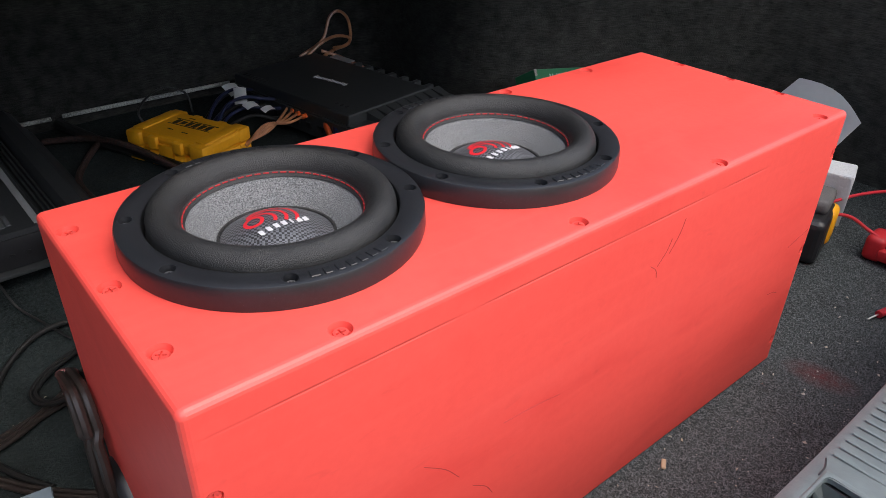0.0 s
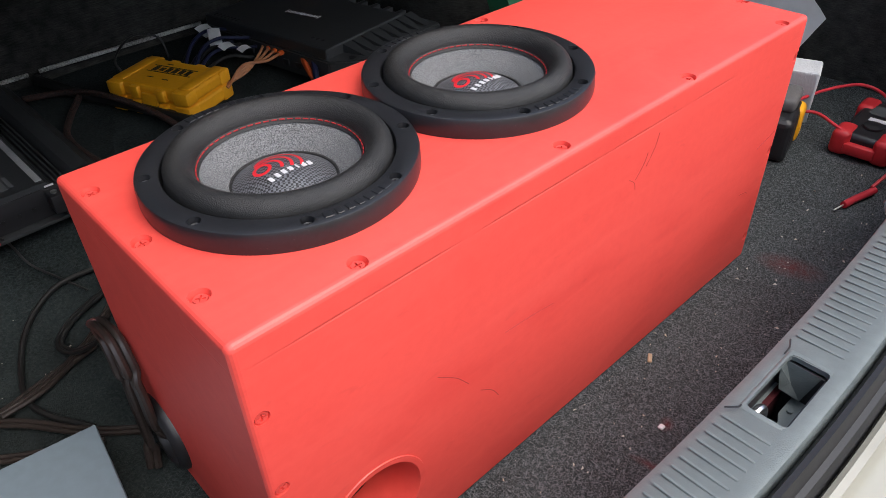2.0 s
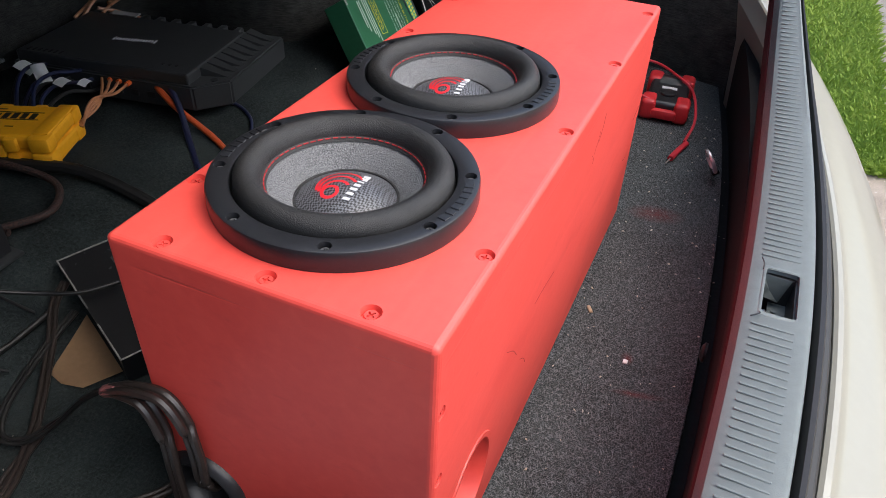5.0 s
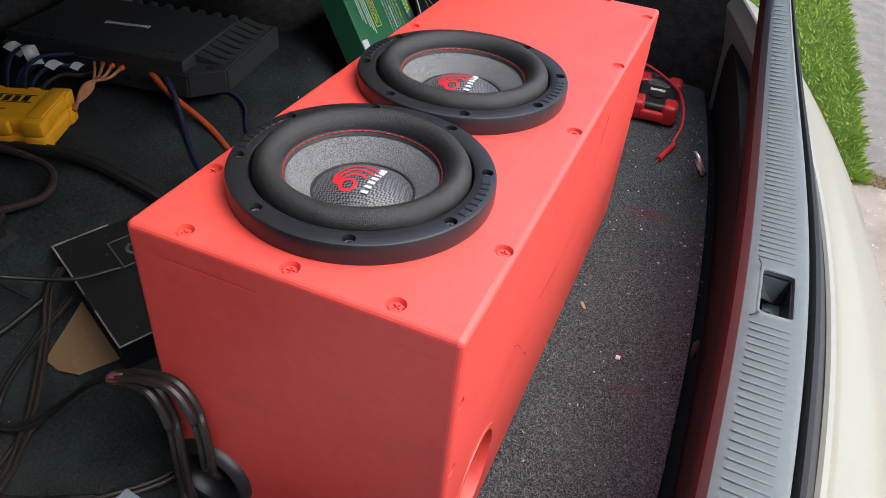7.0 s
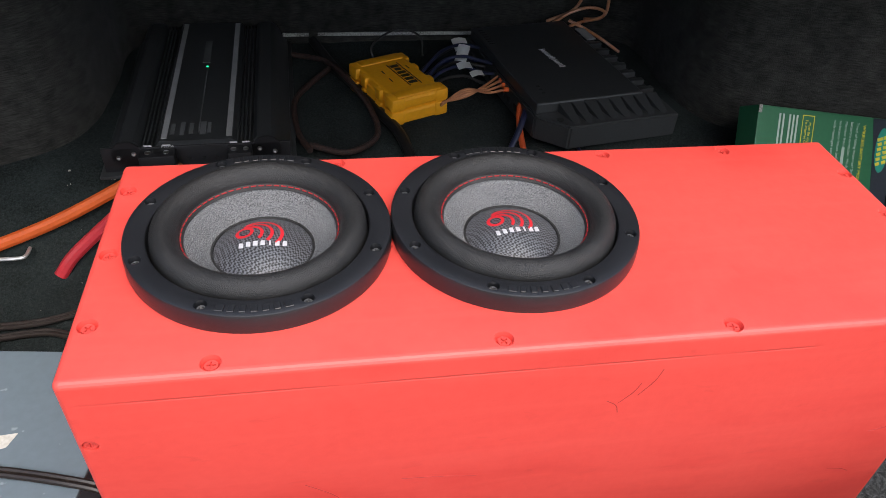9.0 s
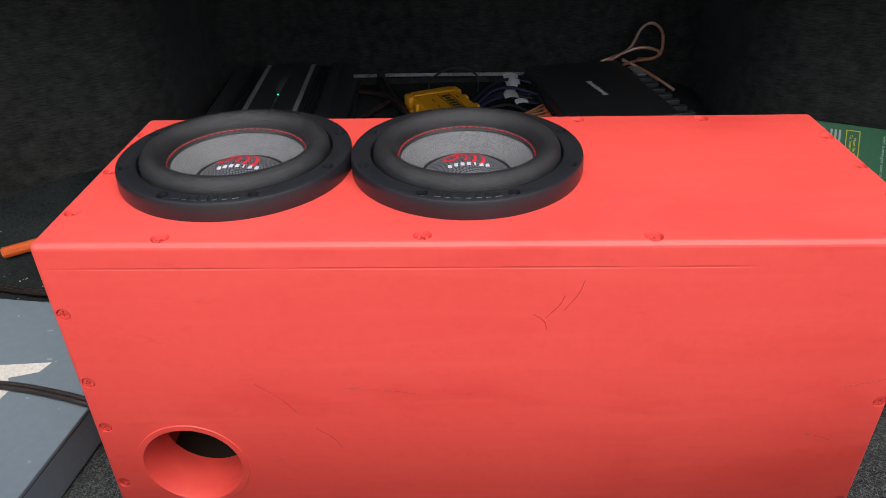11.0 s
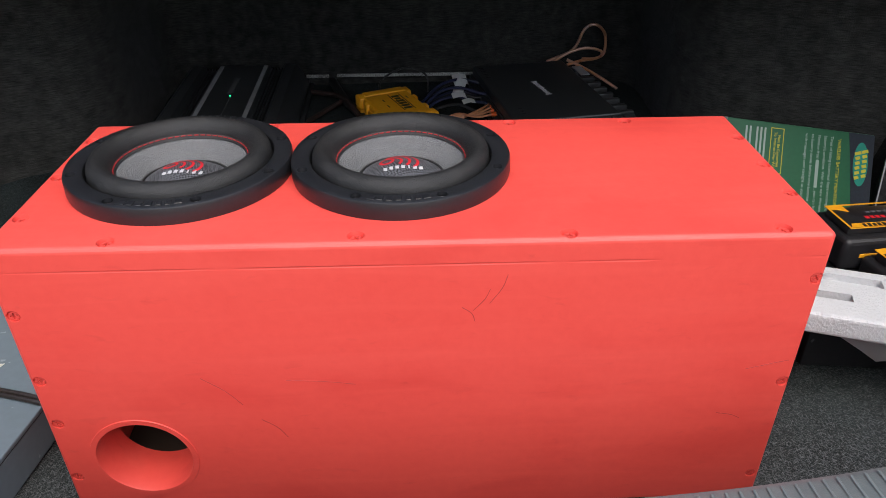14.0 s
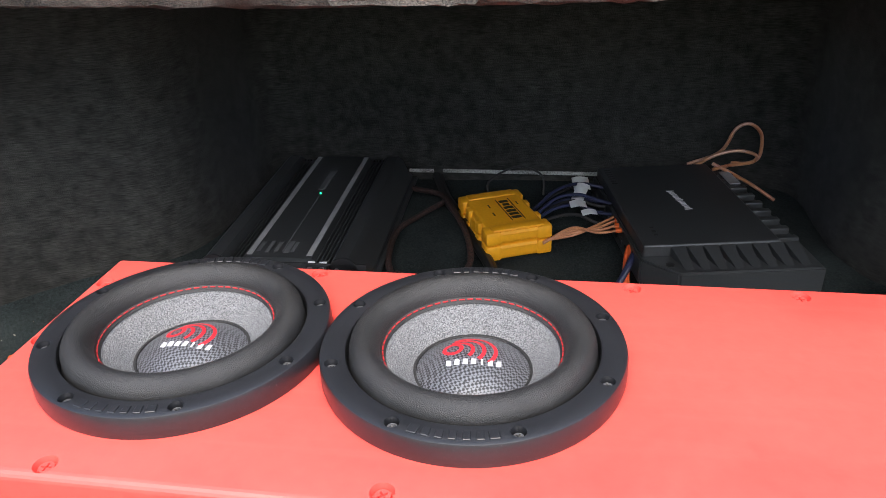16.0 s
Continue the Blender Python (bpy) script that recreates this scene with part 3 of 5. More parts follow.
# ---- the red speaker cabinet ----
def red_material():
    """Hand-rolled red paint: soft mottling, a filled seam under the lid, scuffs."""
    m = material("red_cabinet_paint", (0.80, 0.086, 0.067), 0.44, spec=0.55, var=0.10, scale=24, half=0.4, color2=(0.74, 0.071, 0.056))
    n, l = m.node_tree.nodes, m.node_tree.links
    b = n["Principled BSDF"]
    co, sep = n.new("ShaderNodeTexCoord"), n.new("ShaderNodeSeparateXYZ")
    l.new(co.outputs["Object"], sep.inputs[0])
    # the joint of the lid, 19 mm under the top, broken up by filler
    d, ab, mr, no, mu, mp = (n.new("ShaderNodeMath"), n.new("ShaderNodeMath"), n.new("ShaderNodeMapRange"), n.new("ShaderNodeTexNoise"), n.new("ShaderNodeMath"), n.new("ShaderNodeMapping"))
    d.operation, d.inputs[1].default_value, ab.operation, mu.operation = "SUBTRACT", 0.3120, "ABSOLUTE", "MULTIPLY"
    l.new(sep.outputs[2], d.inputs[0])
    l.new(d.outputs[0], ab.inputs[0])
    mr.inputs[1].default_value, mr.inputs[2].default_value, mr.inputs[3].default_value, mr.inputs[4].default_value = 0.0003, 0.0013, 1, 0
    l.new(ab.outputs[0], mr.inputs[0])
    no.inputs["Scale"].default_value = 9
    l.new(co.outputs["Object"], no.inputs["Vector"])
    st = n.new("ShaderNodeMapRange")
    st.inputs[1].default_value, st.inputs[2].default_value = 0.45, 0.6
    l.new(no.outputs[0], st.inputs[0])
    l.new(mr.outputs[0], mu.inputs[0])
    l.new(st.outputs[0], mu.inputs[1])
    # hand smudges: broad and fine, in streaks along the boards
    src = b.inputs["Base Color"].links[0].from_socket
    for sc3, lo, hi, amount, col in (((7, 9, 16), 0.54, 0.80, 0.42, (0.56, 0.028, 0.024, 1)), ((34, 34, 90), 0.62, 0.84, 0.28, (0.42, 0.026, 0.024, 1)), ((5, 60, 60), 0.50, 0.80, 0.35, (0.86, 0.112, 0.088, 1))):
        sm_, sn, sr, sx_ = n.new("ShaderNodeMapping"), n.new("ShaderNodeTexNoise"), n.new("ShaderNodeMapRange"), n.new("ShaderNodeMix")
        sm_.inputs[3].default_value = sc3
        sn.inputs["Scale"].default_value, sn.inputs["Detail"].default_value, sn.inputs["Distortion"].default_value = 1.0, 6, 0.6
        l.new(co.outputs["Object"], sm_.inputs[0])
        l.new(sm_.outputs[0], sn.inputs["Vector"])
        l.new(sn.outputs[0], sr.inputs[0])
        sr.inputs[1].default_value, sr.inputs[2].default_value, sr.inputs[4].default_value = lo, hi, amount
        sx_.data_type = "RGBA"
        sx_.inputs[7].default_value = col
        l.new(sr.outputs[0], sx_.inputs[0])
        l.new(src, sx_.inputs[6])
        src = sx_.outputs[2]
    l.new(src, b.inputs["Base Color"])
    # roller stipple
    rl, sc, ad = n.new("ShaderNodeTexNoise"), n.new("ShaderNodeMath"), n.new("ShaderNodeMath")
    rl.inputs["Scale"].default_value, rl.inputs["Detail"].default_value = 190, 3
    l.new(co.outputs["Object"], rl.inputs["Vector"])
    sc.operation, sc.inputs[1].default_value = "MULTIPLY", 0.22
    ad.operation = "SUBTRACT"
    l.new(rl.outputs[0], sc.inputs[0])
    l.new(sc.outputs[0], ad.inputs[0])
    l.new(mu.outputs[0], ad.inputs[1])
    bu = n.new("ShaderNodeBump")
    bu.inputs["Strength"].default_value, bu.inputs["Distance"].default_value = 0.45, 0.0009
    l.new(ad.outputs[0], bu.inputs["Height"])
    l.new(bu.outputs[0], b.inputs["Normal"])
    return m


REDC = red_material()
SCUFF = material("dark_scuff", (0.40, 0.030, 0.028), 0.6, scale=60)
TOP_SCREWS = [(0.10, 0.010), (0.31, 0.012), (0.492, 0.009), (0.677, 0.010), (0.010, 0.054), (0.009, 0.135), (0.009, 0.224), (0.087, 0.258), (0.197, 0.257), (0.467, 0.256), (0.599, 0.255), (0.710, 0.204), (0.711, 0.136), (0.711, 0.075)]
FRONT_SCREWS = [(0.007, 0.267), (0.007, 0.191), (0.008, 0.136), (0.007, 0.061), (0.713, 0.289), (0.712, 0.168), (0.710, 0.038)]
cab = thing("speaker_cabinet", "bright red painted wooden speaker cabinet with a round port", "speaker cabinet", pose(0, 0, 0))
body = box(L + 0.003, D + 0.002, H, (L - 0.003) / 2, D / 2 + 0.0005, 0, 0.0052, 4)
tool = cyl(0.0500, 0.06, 0, 0, 0, seg=72, m=pose(0.081, -0.01, 0.085, -90))
box(L - 0.036, D - 0.036, H - 0.036, L / 2, D / 2, 0.018, bm=tool)
cyl(0.034, 0.05, 0, 0, 0, seg=48, bm=tool, m=pose(-0.01, 0.228, 0.057, 0, 90, 0))
for x in (0.130, 0.3465):
    cyl(0.0885, 0.09, x, 0.1435, H - 0.08, seg=64, bm=tool)
for x, y in TOP_SCREWS:
    cyl(0.0066, 0.0075, x, y, H - 0.0050, r2=0.0080, seg=20, bm=tool)
for x, z in FRONT_SCREWS:
    cyl(0.0060, 0.0045, 0, 0, 0, seg=18, bm=tool, m=pose(x, -0.0020, z, -90))
part("body", cut(body, tool), REDC, cab)
part("port_tube", lathe([(0.0470, -0.052), (0.0470, -0.001), (0.0478, 0.0008), (0.0535, 0.0010), (0.0540, -0.0003), (0.0499, -0.0010), (0.0499, -0.052)], 72, True), REDC, cab, "red painted port tube", at=pose(0.081, -0.0005, 0.085, 90))


def screw_mesh(r=0.0056):
    """A countersunk crosshead."""
    bm = cyl(r, 0.0022, 0, 0, 0, r2=r * 0.86, seg=18)
    c = box(r * 1.2, 0.0014, 0.003, 0, 0, 0.0004)
    box(0.0014, r * 1.2, 0.003, 0, 0, 0.0004, bm=c)
    return cut(bm, c)


sm = link("screw", screw_mesh(), material("painted_screw", (0.80, 0.080, 0.063), 0.45, scale=200, color2=(0.55, 0.055, 0.045)))
first = True
places = [(pose(x, y, H - 0.0046, 0, 0, 37 * i), i) for i, (x, y) in enumerate(TOP_SCREWS)] + [(pose(x, 0.0026, z, 90, 0, 0) @ pose(0, 0, 0, 0, 0, 29 * i), i) for i, (x, z) in enumerate(FRONT_SCREWS)]
for m, i in places:
    o = sm if first else new("screw", sm.data)
    first = False
    o.parent, o.matrix_basis = cab, m
for a, b in (((0.155, 0.19), (0.19, 0.155)), ((0.235, 0.185), (0.30, 0.178)), ((0.205, 0.135), (0.228, 0.110)), ((0.40, 0.266), (0.412, 0.25)), ((0.425, 0.285), (0.41, 0.262)), ((0.672, 0.185), (0.712, 0.195)), ((0.655, 0.128), (0.68, 0.12)), ((0.44, 0.30), (0.425, 0.27))):
    part("scuff", sweep([(a[0], -0.0004, a[1]), ((a[0] + b[0]) / 2 + 0.003, -0.0005, (a[1] + b[1]) / 2 + 0.001), (b[0], -0.0004, b[1])], 0.00035, 5, 4), SCUFF, cab, "faint dark scuff")
cup = lathe([(0.0, -0.030), (0.024, -0.030), (0.0275, -0.004), (0.0290, 0.004), (0.0320, 0.0085), (0.0360, 0.0095), (0.0400, 0.0075), (0.0425, 0.0030), (0.0430, 0.0), (0.041, -0.001), (0.033, -0.001)], 56)
tc = part("terminal_cup", cup, PLASTIC, cab, "round black plastic terminal cup", at=pose(-0.003, 0.228, 0.057, 0, -90, 0))
for s, c in ((0.011, (0.5, 0.02, 0.02)), (-0.011, (0.02, 0.02, 0.02))):
    post = cyl(0.005, 0.022, bevel=0.001)
    cyl(0.0025, 0.006, 0, 0, 0.022, bm=post)
    part("binding_post", post, material("post_plastic", c, 0.35), tc, at=pose(s, 0, -0.03))

# added inner boards, coloured near black so the port's depth reads as shade
PORT_DARK = material("darkened_fibreboard", (0.035, 0.022, 0.015), 0.9, scale=60)
part("inner_panel", box(L - 0.04, 0.003, H - 0.04, L / 2, 0.240, 0.02), PORT_DARK, cab, "bare fibreboard added inside, darkened for the port's inner shade")
part("inner_panel", box(L - 0.04, 0.21, 0.003, L / 2, 0.130, 0.019), PORT_DARK, cab, "bare fibreboard added inside, darkened for the port's inner shade")
part("inner_panel", box(0.003, 0.20, 0.26, 0.200, 0.132, 0.023), PORT_DARK, cab, "bare fibreboard added inside, darkened for the port's inner shade")

# ---- woofers ----
CONE = material("grey_fibre_cone", (0.30, 0.305, 0.31), 0.65, half=0.17, scale=5200, bump=1.0, bump_scale=1300, color2=(0.045, 0.046, 0.050))
ROLL = material("foam_roll", (0.026, 0.0255, 0.0255), 0.44, spec=0.45, scale=260, var=0.5, bump=0.5, bump_scale=1500)
RING = material("moulded_ring", (0.017, 0.018, 0.021), 0.34, scale=120, var=0.35, bump=0.08, bump_scale=1300, spots=((0.075, 0.078, 0.085), 0.715, 900))
DARKSTEEL = material("blackened_steel", (0.28, 0.28, 0.285), 0.30, metal=0.8, scale=200)
STITCH = material("red_stitching", (0.42, 0.016, 0.020), 0.7, scale=200)
LOGO = material("red_print", (0.70, 0.018, 0.03), 0.5, scale=100)
LETTER = material("white_print", (0.62, 0.62, 0.64), 0.5, scale=100)


def weave_material():
    """Woven black and grey carbon cloth."""
    m = bpy.data.materials.new("carbon_weave")
    m.use_nodes = True
    n, l = m.node_tree.nodes, m.node_tree.links
    b = n["Principled BSDF"]
    co, ch, mp, bu = n.new("ShaderNodeTexCoord"), n.new("ShaderNodeTexChecker"), n.new("ShaderNodeMapping"), n.new("ShaderNodeBump")
    mp.inputs[2].default_value[2] = 0.5
    l.new(co.outputs["Object"], mp.inputs[0])
    l.new(mp.outputs[0], ch.inputs["Vector"])
    ch.inputs["Scale"].default_value = 520
    ch.inputs[1].default_value, ch.inputs[2].default_value = (0.005, 0.005, 0.007, 1), (0.15, 0.155, 0.17, 1)
    no, mx = n.new("ShaderNodeTexNoise"), n.new("ShaderNodeMix")
    no.inputs["Scale"].default_value = 60
    l.new(co.outputs["Object"], no.inputs["Vector"])
    mx.data_type = "RGBA"
    mx.inputs[7].default_value = (0.05, 0.052, 0.058, 1)
    nr = n.new("ShaderNodeMapRange")
    nr.inputs[4].default_value = 0.3
    l.new(no.outputs[0], nr.inputs[0])
    l.new(nr.outputs[0], mx.inputs[0])
    l.new(ch.outputs[0], mx.inputs[6])
    l.new(mx.outputs[2], b.inputs["Base Color"])
    bu.inputs["Strength"].default_value, bu.inputs["Distance"].default_value = 0.4, 0.0006
    l.new(ch.outputs[1], bu.inputs["Height"])
    l.new(bu.outputs[0], b.inputs["Normal"])
    b.inputs["Roughness"].default_value = 0.38
    return m


WEAVE = weave_material()


def dome(r):
    """Height of the dust cap above its rim."""
    return 0.0145 * (1 - (r / 0.041) ** 2)


def arc_mark(r0, r1, a0, a1, cx, cy, z0, n=18):
    """A printed arc that follows the dust cap."""
    bm = bmesh.new()
    rows = []
    for i in range(n + 1):
        a = radians(a0 + (a1 - a0) * i / n)
        rows.append([bm.verts.new((cx + r * math.cos(a), cy + r * math.sin(a), z0 + dome(math.hypot(cx + r * math.cos(a), cy + r * math.sin(a))) + 0.0004)) for r in (r0, (r0 + r1) / 2, r1)])
    for a, b in zip(rows, rows[1:]):
        for k in range(2):
            bm.faces.new((a[k], a[k + 1], b[k + 1], b[k]))
    bmesh.ops.recalc_face_normals(bm, faces=bm.faces)
    return bm


def woofer(m, cone_turn):
    w = thing("woofer", "black subwoofer with grey cone, red stitching and carbon dust cap", "subwoofer", m, group="woofers in the red cabinet")
    ring = lathe([(0.089, 0.0), (0.1077, 0.0), (0.1084, 0.003), (0.1080, 0.0150), (0.1072, 0.0170), (0.1055, 0.0177), (0.0915, 0.0177), (0.0900, 0.0167), (0.0893, 0.013)], 120, True)
    holes = None
    angles = [22.5 + 45 * k for k in range(8)]
    for a in angles:
        holes = cyl(0.0050, 0.02, 0.1000 * math.cos(radians(a)), 0.1000 * math.sin(radians(a)), 0.0060, seg=16, bm=holes)
    rg = part("frame_ring", cut(ring, holes), RING, w, "matt black moulded frame ring")
    for a in angles:
        s = screw_mesh(0.0038)
        part("screw", s, DARKSTEEL, rg, "black crosshead screw", at=pose(0.1000 * math.cos(radians(a)), 0.1000 * math.sin(radians(a)), 0.0118, 0, 0, a * 3))
    # raised maker's mark, as plain bars, front and back of the ring
    for base in (270, 90):
        for i in range(7):
            a = base + (i - 3) * 4.7
            b = box(0.0066 if i in (0, 6) else 0.0050, 0.0074, 0.0012, 0, 0, 0, 0.0004, 1)
            part("raised_bar", b, RING, rg, at=pose(0.1000 * math.cos(radians(a)), 0.1000 * math.sin(radians(a)), 0.0174, 0, 0, a + 90))
    # half-roll surround
    prof = [(0.0895, 0.006), (0.0882, 0.0085), (0.0876, 0.012)]
    for k in range(17):
        t = math.pi * k / 16
        prof.append((0.0764 + 0.0110 * math.cos(t), 0.0160 + 0.0125 * math.sin(t) - 0.003 * k / 16))
    prof += [(0.0650, 0.0126), (0.0635, 0.0112), (0.0620, 0.0090)]
    part("surround", lathe(prof, 120), ROLL, w, "thick black foam roll surround")
    part("cone", lathe([(0.0640, 0.0085), (0.0620, 0.0080), (0.055, 0.0025), (0.047, -0.0035), (0.0425, -0.0085), (0.030, -0.011)], 120), CONE, w, "grey fibrous pulp cone")
    st = None
    for k in range(60):
        a0 = 2 * math.pi * k / 60
        a1 = a0 + 2 * math.pi / 60 * 0.68
        st = sweep([(0.0638 * math.cos(a), 0.0638 * math.sin(a), 0.0120) for a in (a0, (a0 + a1) / 2, a1)], 0.0006, 5, 2, bm=st)
    part("stitching", st, STITCH, w, "ring of red stitching")
    Z = -0.0085
    cap = lathe([(0.0432, Z - 0.001)] + [(0.041 * (1 - k / 10), Z + dome(0.041 * (1 - k / 10))) for k in range(11)], 72)
    dc = part("dust_cap", cap, WEAVE, w, "woven carbon dust cap", at=pose(0, 0, 0, 0, 0, cone_turn))
    part("glue_ring", lathe([(0.0405, Z - 0.001), (0.0415, Z + 0.0012), (0.0432, Z + 0.0012), (0.0440, Z - 0.001)], 72), ROLL, w)
    # printed mark: ring with three nested arcs, and a row of pale bars under it
    cx, cy = -0.0145, 0.0065
    part("printed_ring", arc_mark(0.0048, 0.0078, 0, 360, cx, cy, Z, 28), LOGO, dc)
    for i, r in enumerate((0.0108, 0.0150, 0.0192)):
        part("printed_arc", arc_mark(r - 0.0014, r + 0.0014, -42, 128, cx + 0.0040 * (i + 1), cy - 0.003, Z), LOGO, dc)
    for i in range(7):
        x = -0.0165 + 0.0059 * i
        y = -0.0098 if i < 6 else -0.0088
        b = box(0.0036 if i not in (4,) else 0.0016, 0.0060, 0.0006, 0, 0, 0, 0.0002, 1)
        part("printed_bar", b, LETTER, dc, at=pose(x, y, Z + dome(math.hypot(x, y)) + 0.0001, 0, 0, 0))
    return w


woofer(pose(0.1300, 0.1430, H), 0)
woofer(pose(0.3465, 0.1435, H), 4)

# ---- amplifiers ----
STRIPE = material("silver_stripe", (0.46, 0.47, 0.48), 0.45, metal=0.3, scale=200, var=0.3)
FAINT = material("grey_print", (0.11, 0.115, 0.12), 0.5, scale=200)
COPPER = material("bare_copper", (0.62, 0.30, 0.17), 0.4, metal=0.8, scale=200)


def amp_long(m):
    """A long finned amplifier, 0.29 wide, 0.42 deep; its terminals face -y."""
    a = thing("amplifier", "long black finned car amplifier with two silver stripes", "amplifier", m)
    sec = [(-0.135, 0.006), (-0.135, 0.016), (-0.128, 0.022), (-0.118, 0.046), (-0.108, 0.054), (-0.088, 0.054), (-0.082, 0.048)]
    for i in range(4):
        x = -0.080 + 0.006 * i
        sec += [(x, 0.040), (x + 0.002, 0.040), (x + 0.003, 0.046), (x + 0.005, 0.046)]
    sec += [(-0.054, 0.050), (-0.052, 0.0525)]
    full = sec + [(-x, z) for x, z in sec[::-1]]
    bm = bmesh.new()
    ends = [[bm.verts.new((x, y, z)) for x, z in full] for y in (-0.205, 0.205)]
    for i in range(len(full)):
        j = (i + 1) % len(full)
        bm.faces.new((ends[0][i], ends[0][j], ends[1][j], ends[1][i]))
    bm.faces.new(ends[0][::-1])
    bm.faces.new(ends[1])
    bmesh.ops.recalc_face_normals(bm, faces=bm.faces)
    part("heat_sink", bm, ANOD, a, "black anodised finned heat sink")
    part("base_plate", box(0.285, 0.44, 0.005, 0, 0, 0, 0.001), ANOD, a)
    for x in (-0.0465, 0.0465):
        part("stripe", box(0.0085, 0.40, 0.0012, x, 0.002, 0.0522, 0.0004, 1), STRIPE, a, "dull silver stripe")
    part("stripe_fine", box(0.0016, 0.20, 0.0010, 0.002, -0.085, 0.0522), FAINT, a)
    for i, (x, w) in enumerate(((-0.036, 0.006), (-0.022, 0.006), (-0.009, 0.006), (0.008, 0.008), (0.017, 0.005))):
        part("printed_bar", box(w, 0.030 + 0.006 * (i % 2), 0.0008, x, -0.172, 0.0523), FAINT, a)
    part("printed_bar", box(0.012, 0.085, 0.0008, -0.001, 0.085, 0.0523), FAINT, a)
    led_m = bpy.data.materials.new("green_led")
    led_m.use_nodes = True
    pb = led_m.node_tree.nodes["Principled BSDF"]
    pb.inputs["Base Color"].default_value, pb.inputs["Emission Color"].default_value, pb.inputs["Emission Strength"].default_value = (0, 0.5, 0.2, 1), (0.02, 1, 0.35, 1), 1.5
    part("led", cyl(0.0016, 0.0012, 0.0015, 0.028, 0.0523, seg=12), led_m, a, "lit green indicator")
    ep = box(0.27, 0.004, 0.040, 0, -0.2075, 0.006, 0.001)
    for s in (-1, 1):
        cyl(0.022, 0.004, 0, 0, 0, seg=24, bm=ep, m=pose(s * 0.100, -0.2055, 0.034, 90))
    part("end_plate", ep, PLASTIC, a, "black end plate")
    for s in (-0.112, 0.112, -0.09, 0.09):
        part("screw", screw_mesh(0.0035), STEEL, a, "steel screw", at=pose(s, -0.2095, 0.036 if abs(s) < 0.1 else 0.03, 90))
    for x, w in ((-0.055, 0.050), (0.062, 0.034)):
        tb = box(w, 0.024, 0.026, x, -0.221, 0.018, 0.0015)
        t = part("terminal_block", tb, PLASTIC, a, "black screw terminal block")
        for k in (-1, 1):
            part("clamp_screw", cyl(0.0042, 0.002, x + k * w * 0.26, -0.222, 0.0438, seg=16, bevel=0.0005), STEEL, t, "steel clamp screw")
        for k in (-1, 1):
            part("printed_bar", box(0.011, 0.0008, 0.0025, x + k * w * 0.26, -0.2099, 0.0475), LETTER, a)
    text("POSITIVE", 0.0045, LETTER, a, pose(-0.041, -0.2098, 0.0465, 90), "lettering", "small white lettering")
    for x in (-0.012, 0.008, 0.026):
        part("jack", cyl(0.0028, 0.003, 0, 0, 0, seg=14, m=pose(x, -0.2085, 0.024, 90)), RUBBER, a, "black socket")
    return a


amp_long(pose(-0.009, 0.825, fz(0.8) + 0.012, 1.2, 0, 1.6))


def amp_square(m):
    """A flat amplifier, 0.25 x 0.36, with a raised top plate and a toothed front flange."""
    a = thing("amplifier", "flat square black car amplifier with a toothed cast edge", "amplifier", m)
    bm = prism([(-0.105, -0.165), (-0.062, -0.212), (0.143, -0.212), (0.143, 0.165), (-0.105, 0.165)], 0.0, 0.042)
    bmesh.ops.bevel(bm, geom=bm.edges[:], offset=0.003, segments=2, affect="EDGES")
    part("body", bm, ANOD, a, "black cast metal body")
    part("top_plate", box(0.20, 0.315, 0.020, 0, 0, 0.040, 0.003), ANOD, a, "smooth black top plate")
    for i in range(8):
        t = bmesh.new()
        x = -0.060 + 0.0235 * i
        q = [t.verts.new(v) for v in ((x, -0.157, 0.041), (x + 0.021, -0.157, 0.041), (x + 0.021, -0.157, 0.057), (x, -0.157, 0.057), (x + 0.010, -0.206, 0.0405), (x + 0.021, -0.206, 0.0405))]
        for f in ((0, 1, 2, 3), (3, 2, 5, 4), (0, 3, 4), (1, 5, 2), (0, 4, 5, 1)):
            t.faces.new([q[k] for k in f])
        bmesh.ops.recalc_face_normals(t, faces=t.faces)
        part("tooth", t, ANOD, a, smooth=False)
    part("mount_hole", cyl(0.006, 0.0012, -0.068, -0.185, 0.0416), RUBBER, a)
    for i in range(9):
        t = box(0.034, 0.012, 0.012, 0.120, -0.13 + 0.032 * i, 0.040, 0.002)
        part("fin", t, ANOD, a)
    for i in range(7):
        part("vent_slot", box(0.010, 0.003, 0.0012, -0.086, 0.140 - 0.010 * i, 0.0596), RUBBER, a)
    for i in range(3):
        part("vent_slot", box(0.006, 0.004, 0.0012, -0.073, -0.100 - 0.012 * i, 0.0596), RUBBER, a)
    logo = None
    for i in range(15):
        logo = box(0.0085 if i % 7 else 0.013, 0.0030, 0.0006, 0.0005 * (i % 3), -0.038 + 0.0053 * i, 0.0599, bm=logo)
    part("printed_mark", logo, LETTER, a, "thin silver maker's mark", at=pose(0, 0, 0, 0, 0, 6))
    part("silver_plate", box(0.018, 0.055, 0.002, 0.122, 0.10, 0.0525), STRIPE, a)
    for i in range(9):
        s = box(0.004, 0.014, 0.010, -0.106, 0.15 - 0.030 * i, 0.014, 0.001)
        part("socket", s, PLASTIC, a)
    return a


A2 = pose(0.601, 0.850, fz(0.85) + 0.010, 0, 0, 10)
amp_square(A2)


